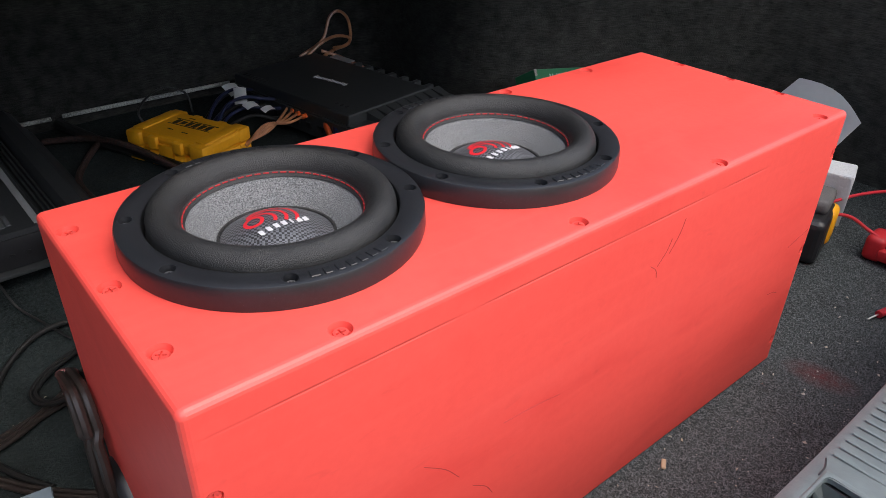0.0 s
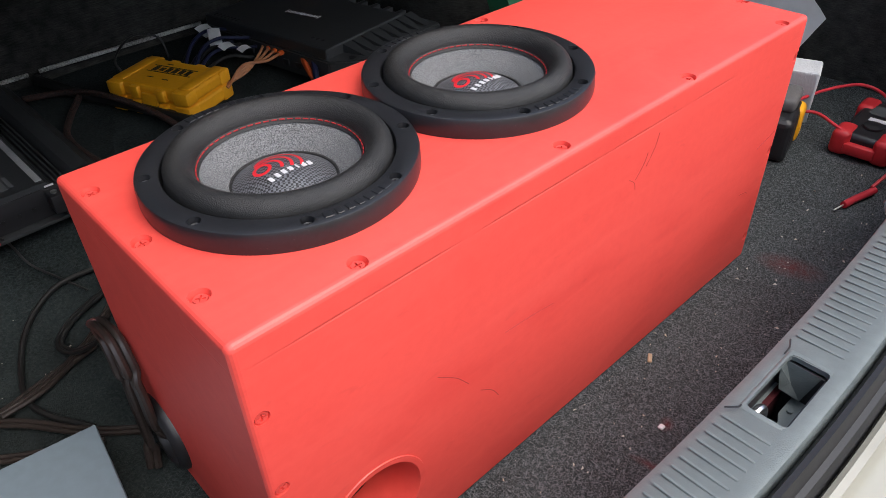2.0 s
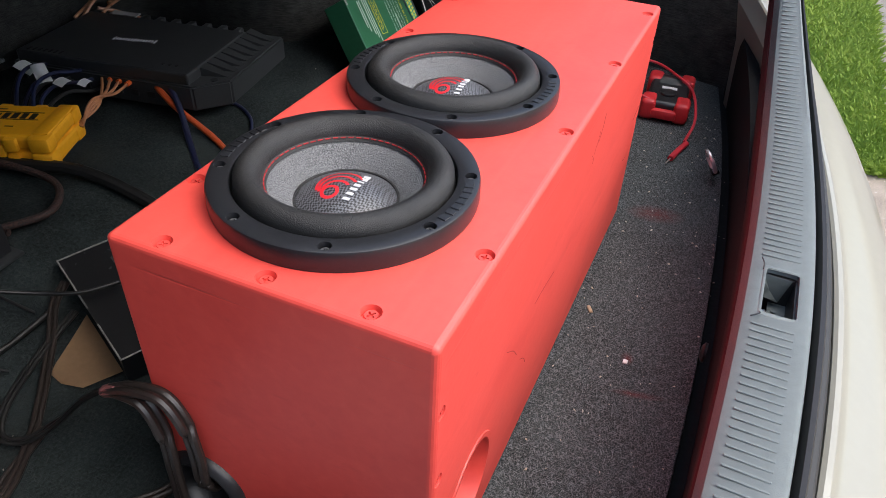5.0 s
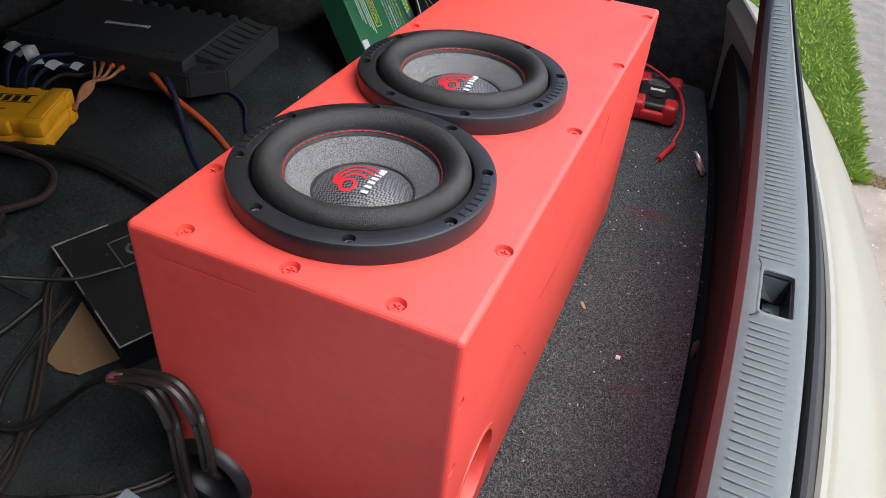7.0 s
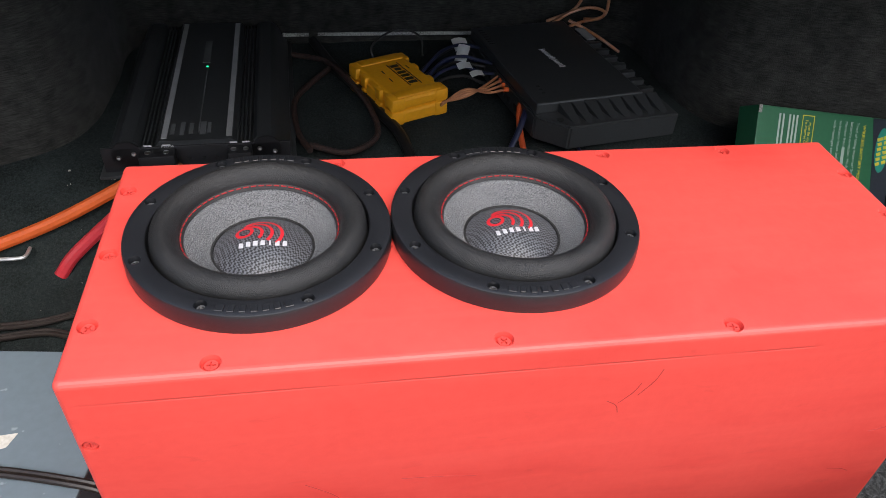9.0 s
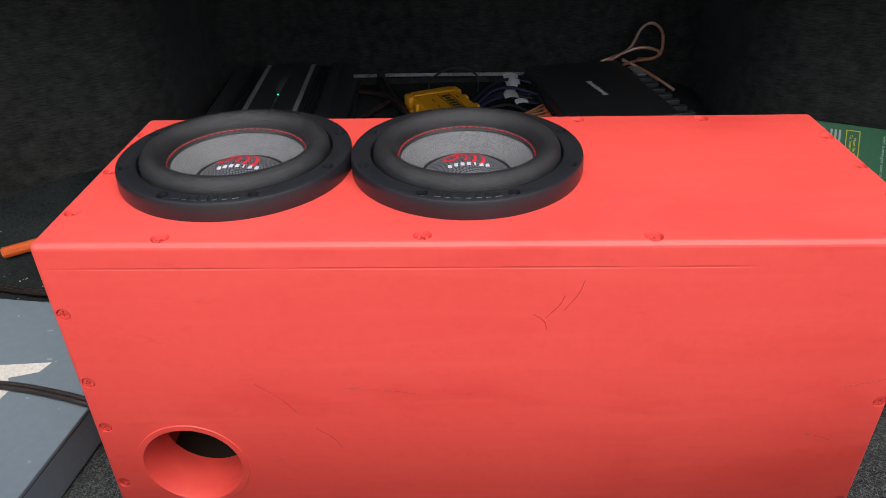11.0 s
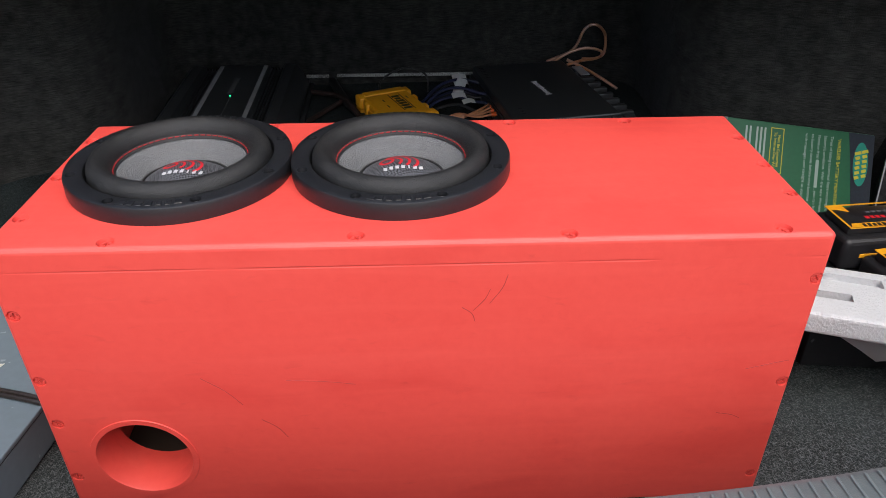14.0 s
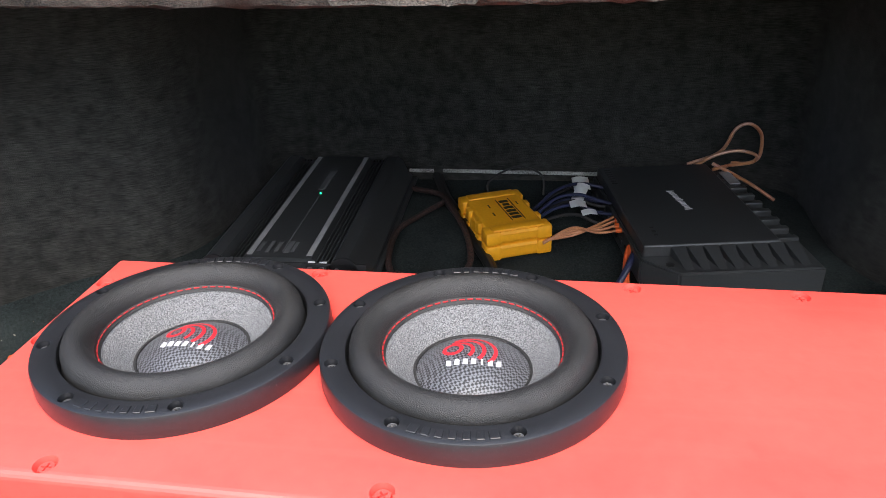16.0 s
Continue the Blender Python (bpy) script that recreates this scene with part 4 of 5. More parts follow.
# ---- yellow case between the amplifiers ----
def yellow_case(m):
    c = thing("tool_case", "small yellow plastic tool case with black print", "tool case", m)
    for nm, z0, z1 in (("tray", 0.0, 0.026), ("lid", 0.0272, 0.050)):
        bm = box(0.098, 0.158, z1 - z0, 0, 0, z0, 0.006)
        sh = part(nm, bm, YELLOW, c, "yellow ribbed plastic shell")
        for sx in (-1, 1):
            for sy in (-1, 1):
                part("corner_guard", box(0.026, 0.030, z1 - z0, sx * 0.043, sy * 0.066, z0, 0.004), YELLOW, sh)
            for y in (-0.026, 0.026):
                part("rib", box(0.012, 0.018, z1 - z0 - 0.002, sx * 0.0495, y, z0, 0.003), YELLOW, sh)
    for y in (-0.066, 0.066):
        part("rib", box(0.085, 0.022, 0.004, 0, y, 0.0485, 0.002), YELLOW, c)
    part("catch", box(0.006, 0.030, 0.024, -0.051, 0, 0.014, 0.002), YELLOW, c)
    part("printed_frame", box(0.0015, 0.088, 0.0006, 0.023, 0, 0.0500), RUBBER, c)
    part("printed_frame", box(0.0015, 0.088, 0.0006, 0.001, 0, 0.0500), RUBBER, c)
    for i in range(6):
        part("printed_bar", box(0.016 if i not in (1,) else 0.011, 0.0085, 0.0006, 0.012, 0.033 - 0.0132 * i, 0.0500), RUBBER, c, "black printed mark")
    for x, y in ((-0.018, 0.02), (-0.02, -0.012), (0.032, 0.02)):
        part("pen_mark", box(0.002, 0.012, 0.0005, x, y, 0.0500), RUBBER, c)
    return c


yellow_case(pose(0.316, 0.826, fz(0.83) + 0.004, 0, 0, 24))


# ---- cables ----
def cable(name, label, pts, r, mat, flat=1.0, group="", step=6):
    return tagged(link(name, sweep(pts, r, 10, step, flat), mat), label, "cable", group)


ORANGE = material("orange_cable", (0.74, 0.125, 0.020), 0.45, scale=60)
REDCABLE = material("red_cable", (0.58, 0.035, 0.05), 0.35, scale=60, spots=((0.6, 0.35, 0.35), 0.68, 20))
BROWN = material("brown_cable", (0.034, 0.026, 0.023), 0.35, scale=40, var=0.5)
BRAID = material("braided_sleeve", (0.060, 0.026, 0.020), 0.7, scale=1500, half=0.15, color2=(0.006, 0.006, 0.006), bump=1.0, bump_scale=500)
NAVY = material("navy_cable", (0.012, 0.017, 0.052), 0.4, scale=60)
CLEARWIRE = material("copper_lead", (0.60, 0.27, 0.12), 0.3, scale=300, coat=0.7, color2=(0.25, 0.10, 0.06))
BLACKW = material("black_wire", (0.012, 0.012, 0.012), 0.45, scale=60)

oc = thing("power_cable", "thick orange power cable clamped to the long amplifier", "cable", pose(0, 0, 0))
part("jacket", sweep([(-0.064, 0.606, 0.113), (-0.080, 0.600, 0.110), (-0.13, 0.588, 0.085), (-0.21, 0.560, 0.056), (-0.30, 0.530, 0.035), (-0.40, 0.50, 0.018)], 0.0095), ORANGE, oc)
part("bare_end", sweep([(-0.062, 0.612, 0.112), (-0.065, 0.600, 0.112)], 0.006, 8, 2), COPPER, oc, "bare copper strands")
rc = thing("power_cable", "thick red power cable with a heat shrink end", "cable", pose(0, 0, 0))
part("jacket", sweep([(-0.040, 0.600, 0.110), (-0.065, 0.592, 0.100), (-0.12, 0.560, 0.066), (-0.178, 0.515, 0.030), (-0.20, 0.497, 0.006)], 0.0095), REDCABLE, rc)
part("sleeve", sweep([(-0.034, 0.603, 0.112), (-0.062, 0.592, 0.102)], 0.0108, 12, 3), REDCABLE, rc, "red heat shrink sleeve")
part("bare_end", sweep([(-0.030, 0.611, 0.112), (-0.036, 0.600, 0.110)], 0.006, 8, 2), COPPER, rc, "bare copper strands")


def twin(name, label, pts, r=0.0032, mat=None):
    """Two-core flat lead: two round cores side by side."""
    t = thing(name, label, "cable", pose(0, 0, 0))
    path = spline(pts, 5)
    for s in (-1, 1):
        off = []
        for i, p in enumerate(path):
            d = (path[min(i + 1, len(path) - 1)] - path[max(i - 1, 0)]).normalized()
            side = d.cross(Vector((0, 0, 1)))
            side = side.normalized() if side.length > 0.2 else Vector((0, 1, 0))
            off.append(p + side * s * r * 0.92)
        part("core", sweep(off, r, 8, 2), mat or BROWN, t)
    return t


twin("speaker_lead", "brown two-core speaker lead across the felt floor", [(0.0, 0.46, 0.008), (-0.08, 0.44, 0.006), (-0.15, 0.42, 0.006), (-0.21, 0.40, 0.009), (-0.29, 0.40, 0.009), (-0.40, 0.42, 0.012)])
twin("speaker_lead", "brown two-core speaker lead across the felt floor", [(-0.05, 0.31, 0.006), (-0.11, 0.345, 0.006), (-0.15, 0.37, 0.006), (-0.20, 0.385, 0.006), (-0.29, 0.37, 0.006), (-0.38, 0.34, 0.006)])
twin("speaker_lead", "brown two-core speaker lead looping over the felt", [(0.15, 0.57, 0.06), (0.12, 0.56, 0.05), (0.08, 0.53, 0.030), (0.01, 0.48, 0.010), (-0.02, 0.46, 0.008), (-0.07, 0.43, 0.010), (-0.12, 0.42, 0.012)])
twin("speaker_lead", "dark two-core lead running forward beside the cabinet", [(-0.13, 0.42, 0.008), (-0.10, 0.39, 0.008), (-0.06, 0.34, 0.006), (-0.01, 0.295, 0.006), (0.02, 0.285, 0.006)])
cable("wire", "black wire looping over the felt floor", [(0.11, 0.56, 0.045), (0.06, 0.56, 0.042), (0.0, 0.56, 0.040), (-0.05, 0.53, 0.025), (-0.08, 0.48, 0.008), (-0.09, 0.43, 0.005), (-0.08, 0.39, 0.005), (-0.05, 0.34, 0.004)], 0.0035, BLACKW)
twin("speaker_lead", "brown two-core lead lying over the flat carton", [(-0.36, 0.18, 0.064), (-0.24, 0.145, 0.064), (-0.155, 0.13, 0.0645), (-0.075, 0.108, 0.064), (-0.035, 0.10, 0.050), (-0.02, 0.115, 0.022), (-0.022, 0.16, 0.006)])
lead = twin("speaker_lead", "black two-core lead from the loop to the terminal cup", [(0.13, 0.54, 0.04), (0.06, 0.53, 0.028), (0.0, 0.51, 0.022), (-0.03, 0.488, 0.014), (-0.024, 0.46, 0.014), (0.0, 0.43, 0.035), (0.006, 0.385, 0.085), (0.0, 0.337, 0.130), (-0.012, 0.312, 0.154)], 0.0028, BLACKW)
twin("speaker_lead", "thick brown two-core lead bent into the terminal cup", [(-0.012, 0.312, 0.154), (-0.013, 0.282, 0.172), (-0.013, 0.245, 0.180), (-0.014, 0.226, 0.158), (-0.014, 0.221, 0.120), (-0.014, 0.221, 0.080), (-0.004, 0.222, 0.058), (0.015, 0.225, 0.052)], 0.0042)
twin("speaker_lead", "thick brown two-core lead hanging down the cabinet side", [(-0.012, 0.300, 0.160), (-0.014, 0.268, 0.162), (-0.016, 0.252, 0.130), (-0.018, 0.250, 0.083), (-0.020, 0.248, 0.035), (-0.026, 0.240, 0.008)], 0.0042)
tape = link("tape_joint", sweep([(-0.006, 0.322, 0.144), (-0.012, 0.312, 0.153), (-0.013, 0.300, 0.160)], 0.0052, 10, 3, 1.5), material("pink_insulation", (0.42, 0.15, 0.15), 0.5, scale=300, color2=(0.12, 0.05, 0.05)))
tagged(tape, "frayed pink insulated wire joint", "wire joint")
cable("wire", "thin black wire from the amplifier terminal", [(0.052, 0.605, 0.118), (0.058, 0.595, 0.112), (0.07, 0.585, 0.102), (0.10, 0.56, 0.085), (0.13, 0.52, 0.078), (0.17, 0.49, 0.078)], 0.0026, BLACKW)
cable("wire", "thin black wire tied to the red cable", [(-0.035, 0.598, 0.122), (-0.02, 0.61, 0.095), (-0.01, 0.60, 0.062), (0.01, 0.57, 0.045), (0.03, 0.54, 0.03)], 0.0017, BLACKW)
cable("wire", "thin black remote wire clamped at the terminal", [(0.068, 0.605, 0.118), (0.08, 0.59, 0.085), (0.10, 0.57, 0.05)], 0.002, BLACKW)
cable("power_cable", "thick black cable lying across the raised floor", [(0.17, 1.04, 0.118), (0.205, 0.94, 0.112), (0.245, 0.86, 0.108), (0.28, 0.77, 0.105), (0.312, 0.69, 0.098), (0.33, 0.59, 0.062), (0.335, 0.50, 0.02)], 0.0095, BLACKW)
cable("braided_cable", "braided brown and black sleeved cable", [(0.13, 0.99, 0.112), (0.19, 0.955, 0.115), (0.225, 0.87, 0.125), (0.262, 0.78, 0.112), (0.27, 0.70, 0.10), (0.22, 0.655, 0.098), (0.16, 0.68, 0.098)], 0.0052, BRAID)
cable("braided_cable", "braided brown and black sleeved cable", [(0.20, 0.93, 0.112), (0.16, 0.87, 0.108), (0.135, 0.81, 0.106), (0.14, 0.72, 0.102), (0.16, 0.66, 0.1)], 0.0052, BRAID)
cable("wire", "thin black wire arching behind the yellow case", [(0.29, 0.93, 0.11), (0.28, 0.95, 0.145), (0.33, 0.98, 0.165), (0.375, 0.98, 0.15), (0.38, 0.97, 0.115)], 0.002, BLACKW)
cable("power_lead", "navy blue power lead from the square amplifier", [(0.532, 0.735, 0.135), (0.520, 0.705, 0.132), (0.505, 0.68, 0.11), (0.48, 0.65, 0.082), (0.44, 0.60, 0.055), (0.40, 0.53, 0.02), (0.38, 0.47, 0.008)], 0.0052, NAVY)
cable("power_lead", "orange power lead from the square amplifier", [(0.528, 0.748, 0.135), (0.515, 0.725, 0.132), (0.51, 0.69, 0.11), (0.51, 0.62, 0.070), (0.49, 0.55, 0.03), (0.47, 0.48, 0.01)], 0.0052, material("orange_lead", (0.50, 0.08, 0.02), 0.45, scale=60))
for p in ((0.530, 0.742), (0.536, 0.726)):
    cable("crimp_sleeve", "yellow crimp sleeve at the amplifier", [(p[0] + 0.006, p[1] + 0.004, 0.137), (p[0] - 0.008, p[1] - 0.012, 0.134)], 0.0062, YELLOW, step=2)
cable("wire", "thin navy wire curving over the felt", [(0.56, 0.70, 0.095), (0.60, 0.675, 0.090), (0.612, 0.65, 0.080), (0.60, 0.62, 0.068), (0.56, 0.59, 0.052), (0.53, 0.54, 0.025)], 0.003, NAVY)
for i in range(7):
    y0, y1, z = 0.90 - 0.012 * i, 0.955 - 0.021 * i, 0.140 + 0.012 * math.sin(i * 1.9)
    xa = 0.505 + 0.006 * i
    cable("signal_lead", "dark blue signal lead plugged into the amplifier", [(0.36, y0 - 0.02, 0.122), (0.40, y0 + 0.012, z), (0.44, (y0 + y1) / 2 + 0.012, z + 0.006), (0.48, y1, z - 0.004), (xa + 0.02, y1 - 0.005, 0.132)], 0.003, NAVY if i % 3 else BLACKW, group="signal leads")
for i in range(4):
    y1 = 0.832 - 0.018 * i
    cable("speaker_wire", "clear speaker wire with orange crimped tip", [(0.385, 0.775 - 0.004 * i, 0.118), (0.43, 0.775 + 0.003 * i, 0.128 + 0.003 * i), (0.47, (0.775 + y1) / 2, 0.134), (0.500, y1, 0.138)], 0.0024, CLEARWIRE, group="copper speaker wires")
    cable("wire_tip", "orange crimp tip at the amplifier socket", [(0.498, y1, 0.138), (0.512, y1 + 0.002, 0.138)], 0.0042, ORANGE, step=2, group="orange wire tips")
TAG = material("paper_tag", (0.84, 0.85, 0.84), 0.7, scale=60, var=0.1)
for cx, cy, cz, sx, sy, rz, tilt in ((0.446, 0.930, 0.155, 0.030, 0.030, 12, 25), (0.444, 0.898, 0.152, 0.022, 0.034, -25, 40), (0.440, 0.850, 0.150, 0.028, 0.016, 14, 20), (0.458, 0.822, 0.148, 0.026, 0.013, 18, 20)):
    t = bmesh.new()
    g = [[t.verts.new((sx * (u / 4 - 0.5), sy * (v - 0.5), 0.003 * math.sin(u * 0.9))) for u in range(5)] for v in (0, 1)]
    for u in range(4):
        t.faces.new((g[0][u], g[0][u + 1], g[1][u + 1], g[1][u]))
    bmesh.ops.solidify(t, geom=t.faces[:], thickness=0.0006)
    tagged(link("paper_tag", t, TAG, at=pose(cx, cy, cz, tilt, 0, rz)), "white folded paper tag on the signal leads", "tag", "paper tags")
cl = thing("coiled_wire", "coil of copper speaker wire behind the square amplifier", "wire", pose(0, 0, 0))
part("loop", sweep([(0.64, 1.03, 0.158), (0.695, 1.03, 0.183), (0.718, 1.035, 0.225), (0.741, 1.035, 0.235), (0.763, 1.035, 0.215), (0.764, 1.03, 0.176), (0.745, 1.025, 0.165), (0.715, 1.02, 0.166)], 0.0032), CLEARWIRE, cl)
part("loop", sweep([(0.65, 1.02, 0.158), (0.685, 1.02, 0.180), (0.724, 1.025, 0.188), (0.757, 1.025, 0.180), (0.750, 1.02, 0.168), (0.71, 1.01, 0.165), (0.68, 1.0, 0.160)], 0.0032), CLEARWIRE, cl)
part("tail", sweep([(0.68, 1.01, 0.168), (0.711, 1.0, 0.155), (0.752, 1.0, 0.132), (0.79, 0.985, 0.11)], 0.0032), CLEARWIRE, cl)

# ---- beside the cabinet: grey box, black carton, kraft flap, staple ----
GREYB = material("blue_grey_card", (0.155, 0.20, 0.235), 0.6, scale=25, var=0.12, spots=((0.26, 0.31, 0.34), 0.72, 60))
gb = thing("flat_box", "blue-grey flat carton with a torn white label", "carton", pose(-0.0735, 0.13, 0.003, 0, 0, -7))
part("tray", box(0.29, 0.37, 0.050, -0.145, -0.03, 0, 0.002), GREYB, gb)
part("lid", box(0.293, 0.373, 0.006, -0.145, -0.03, 0.0515, 0.0015), GREYB, gb)
part("edge_line", box(0.2905, 0.3705, 0.0016, -0.145, -0.03, 0.0499), RUBBER, gb)
lb = prism([(-0.28, -0.09), (-0.085, -0.05), (-0.09, -0.068), (-0.12, -0.082), (-0.105, -0.10), (-0.11, -0.16), (-0.14, -0.15), (-0.19, -0.175), (-0.28, -0.18)], 0.0576, 0.0580)
part("label", lb, material("torn_label", (0.72, 0.71, 0.66), 0.7, scale=60, color2=(0.5, 0.48, 0.42)), gb, "torn off-white paper label", at=pose(0, 0.09, 0))
for k in range(3):
    part("printed_bar", box(0.10, 0.0025, 0.0003, -0.20, -0.012 - 0.018 * k, 0.0581), FAINT, gb, at=pose(0, 0, 0, 0, 0, 3))

CARTON = material("black_carton", (0.010, 0.011, 0.013), 0.55, scale=40, var=0.3, spots=((0.10, 0.10, 0.11), 0.70, 45))
WORN = material("worn_carton_edge", (0.42, 0.41, 0.39), 0.8, scale=150, color2=(0.05, 0.05, 0.05))
KRAFT = material("kraft_card", (0.42, 0.27, 0.15), 0.8, scale=40, var=0.15)
bc = thing("black_carton", "black carton with scuffed white edges and an open flap", "carton", pose(0.206, 0.484, 0.012, 8, -3, -25))
cw = box(0.16, 0.19, 0.050, 0, 0, 0, 0.001)
part("body", cut(cw, box(0.2, 0.17, 0.04, -0.09, 0, 0.005)), CARTON, bc)
for pts in ([(-0.08, 0.095, 0.0505), (-0.08, 0.05, 0.0508), (-0.08, 0.0, 0.0505)], [(-0.08, 0.095, 0.0505), (-0.05, 0.0955, 0.0505), (-0.01, 0.0955, 0.0505)], [(-0.08, -0.095, 0.051), (-0.08, -0.06, 0.0505), (-0.08, -0.03, 0.0502)], [(-0.08, -0.095, 0.051), (-0.03, -0.0955, 0.0505)]):
    part("worn_edge", sweep(pts, 0.0011, 6, 4), WORN, bc, "scuffed white edge")
lf = box(0.050, 0.05, 0.0004, 0.0, 0.04, 0.0502)
fr = cut(lf, box(0.046, 0.046, 0.01, 0.0, 0.04, 0.046))
part("printed_frame", fr, FAINT, bc)
part("printed_ring", lathe([(0.007, 0.0502), (0.011, 0.0502), (0.011, 0.0506), (0.007, 0.0506)], 24, True), FAINT, bc, at=pose(0.0, 0.04, 0))
fl = bmesh.new()
fp = [(-0.0, 0.075), (-0.055, 0.082), (-0.068, 0.074), (-0.072, 0.05), (-0.070, -0.02), (-0.062, -0.055), (-0.045, -0.075), (0.0, -0.08)]
lo = [fl.verts.new((x, y, -0.35 * x * 0 + 0.0)) for x, y in fp]
fl.faces.new(lo)
bmesh.ops.solidify(fl, geom=fl.faces[:], thickness=0.0015)
part("flap", fl, KRAFT, bc, "brown kraft inside of the open flap", at=pose(-0.080, 0, 0.012, 0, 0, 0))

sp = thing("tie_down_loop", "steel floor tie-down loop", "tie-down", pose(-0.265, 0.520, fz(0.525) + 0.017))
part("loop", sweep([(-0.022, 0.012, 0.0), (-0.024, -0.008, 0.004), (-0.018, -0.016, 0.005), (0.018, -0.016, 0.005), (0.024, -0.008, 0.004), (0.022, 0.012, 0.0)], 0.0027, 8, 5), material("bright_wire", (0.85, 0.85, 0.86), 0.35, metal=0.6, scale=90), sp)

# ---- the other end: cartons, battery packs, foam, meter ----
GREEN = material("green_carton", (0.022, 0.135, 0.062), 0.45, scale=40, var=0.15)
NAVYC = material("dark_carton_end", (0.028, 0.036, 0.05), 0.4, scale=60, var=0.3)
YINK = material("yellow_ink", (0.72, 0.62, 0.05), 0.5, scale=60)
PALE = material("pale_ink", (0.42, 0.53, 0.47), 0.6, scale=60)
gc = thing("green_carton", "dark green product carton with yellow and white print", "carton", pose(0.994, 0.588, 0.184, 58, 9, 2))
part("body", box(0.272, 0.205, 0.048, 0, -0.1025, -0.048, 0.0015), GREEN, gc)
part("dark_end", prism([(0.088, -0.001), (0.1355, -0.001), (0.1355, -0.204), (0.104, -0.204), (0.102, -0.13), (0.095, -0.05)], 0.0002, 0.0007), NAVYC, gc, "dark blue-grey end band")
text("WIRELESS BATTERY MONITOR", 0.0082, YINK, gc, pose(0.072, -0.070, 0.0004, 0, 0, -90), "lettering", "yellow title lettering")
text("Must Be Connected\nTo Internet Over WiFi", 0.0066, YINK, gc, pose(-0.040, -0.046, 0.0004, 0, 0, -90), "lettering", "yellow notice lettering")
for a, b, c, d in ((0.022, 0.0012, -0.040, -0.009), (0.022, 0.0012, -0.040, -0.083), (0.0012, 0.075, -0.051, -0.046), (0.0012, 0.075, -0.029, -0.046)):
    part("printed_frame", box(a, b, 0.0005, c, d, 0.0001), YINK, gc)
for x, words in ((0.058, "Tired of failing batteries? Start tracking your"), (0.0465, "battery's condition. With the new Wireless"), (0.035, "Monitor from"), (0.0235, "to battery issues before they become a"), (0.012, "with messages sent straight to your")):
    text(words, 0.0074, PALE, gc, pose(x, -0.011, 0.0004, 0, 0, -90), "lettering", "pale green printed lettering", align="LEFT")
part("printed_bar", box(0.0055, 0.046, 0.0005, 0.035, -0.076, 0.0001), PALE, gc)
text(", you can be", 0.0074, PALE, gc, pose(0.035, -0.101, 0.0004, 0, 0, -90), "lettering", "pale green printed lettering", align="LEFT")
for i, x in enumerate((-0.062, -0.069, -0.076, -0.088, -0.095)):
    part("printed_bar", box(0.0032, 0.085 - 0.008 * i, 0.0005, x, -0.010 - (0.085 - 0.008 * i) / 2, 0.0001), PALE, gc)
part("barcode", box(0.022, 0.055, 0.0005, -0.121, -0.125, 0.0001), LETTER, gc, "white barcode panel")
for i in range(3):
    part("printed_bar", box(0.004, 0.05, 0.0005, -0.02 + 0.006 * i, -0.145, 0.0001), PALE, gc)
lg = cyl(0.016, 0.0006, 0, 0, 0, seg=28, m=Matrix.Translation((0.113, -0.052, 0.0006)) @ Matrix.Diagonal((0.85, 2.3, 1, 1)))
part("emblem", lg, material("teal_ink", (0.02, 0.30, 0.22), 0.5), gc, "teal oval emblem with yellow strokes")
for k in range(12):
    row = k // 6
    part("emblem_stroke", box(0.0085 if k % 6 else 0.012, 0.0052, 0.0006, 0, 0, 0, 0.0002, 1), YINK, gc, at=pose(0.1195 - 0.0125 * row, -0.030 - 0.0082 * (k % 6) - 0.004 * row, 0.0011, 0, 0, 18))
part("worn_corner", box(0.006, 0.012, 0.0012, -0.133, -0.006, -0.0002), WORN, gc, "scuffed white corner")
wc = thing("wrapped_carton", "glossy black carton in torn clear wrap", "carton", pose(1.205, 0.560, 0.165, 58, 8, -14))
part("body", box(0.125, 0.185, 0.05, 0, -0.0925, -0.052, 0.003), material("glossy_black_card", (0.012, 0.012, 0.013), 0.15, scale=40, coat=0.8), wc)
for pts in ([(-0.06, -0.01, -0.0015), (-0.03, -0.08, -0.0012), (-0.035, -0.17, -0.0015)], [(-0.05, -0.03, -0.0015), (0.0, -0.09, -0.0012), (0.05, -0.12, -0.0015)], [(-0.06, -0.005, -0.0015), (0.0, -0.008, -0.0012), (0.05, -0.005, -0.0015)], [(-0.04, -0.09, -0.0015), (-0.01, -0.15, -0.0012), (0.03, -0.17, -0.0015)]):
    part("wrap_crease", sweep(pts, 0.0008, 5, 4), WORN, wc, "white crease in the clear wrap")
part("corner_tape", box(0.05, 0.014, 0.001, -0.02, -0.009, -0.0018), WHITE, wc)

# black instruction carton under the packs
qc = thing("black_carton", "black charger carton with a torn white panel", "carton", pose(0.985, 0.290, 0.002, 0, 0, -6))
part("body", box(0.22, 0.19, 0.098, 0, 0, 0, 0.002), CARTON, qc)
wp = bmesh.new()
wv = [wp.verts.new(v) for v in ((-0.085, -0.0960, 0.060), (-0.02, -0.0962, 0.068), (0.045, -0.0962, 0.050), (0.04, -0.0962, 0.020), (-0.015, -0.0962, 0.012), (-0.04, -0.0962, 0.030))]
wp.faces.new(wv)
bmesh.ops.solidify(wp, geom=wp.faces[:], thickness=0.0006)
part("torn_panel", wp, WHITE, qc, "torn white paper panel")
text("CHARGING W", 0.009, RUBBER, qc, pose(0.004, -0.0972, 0.050, 90, 190, 0), "lettering", "black lettering")
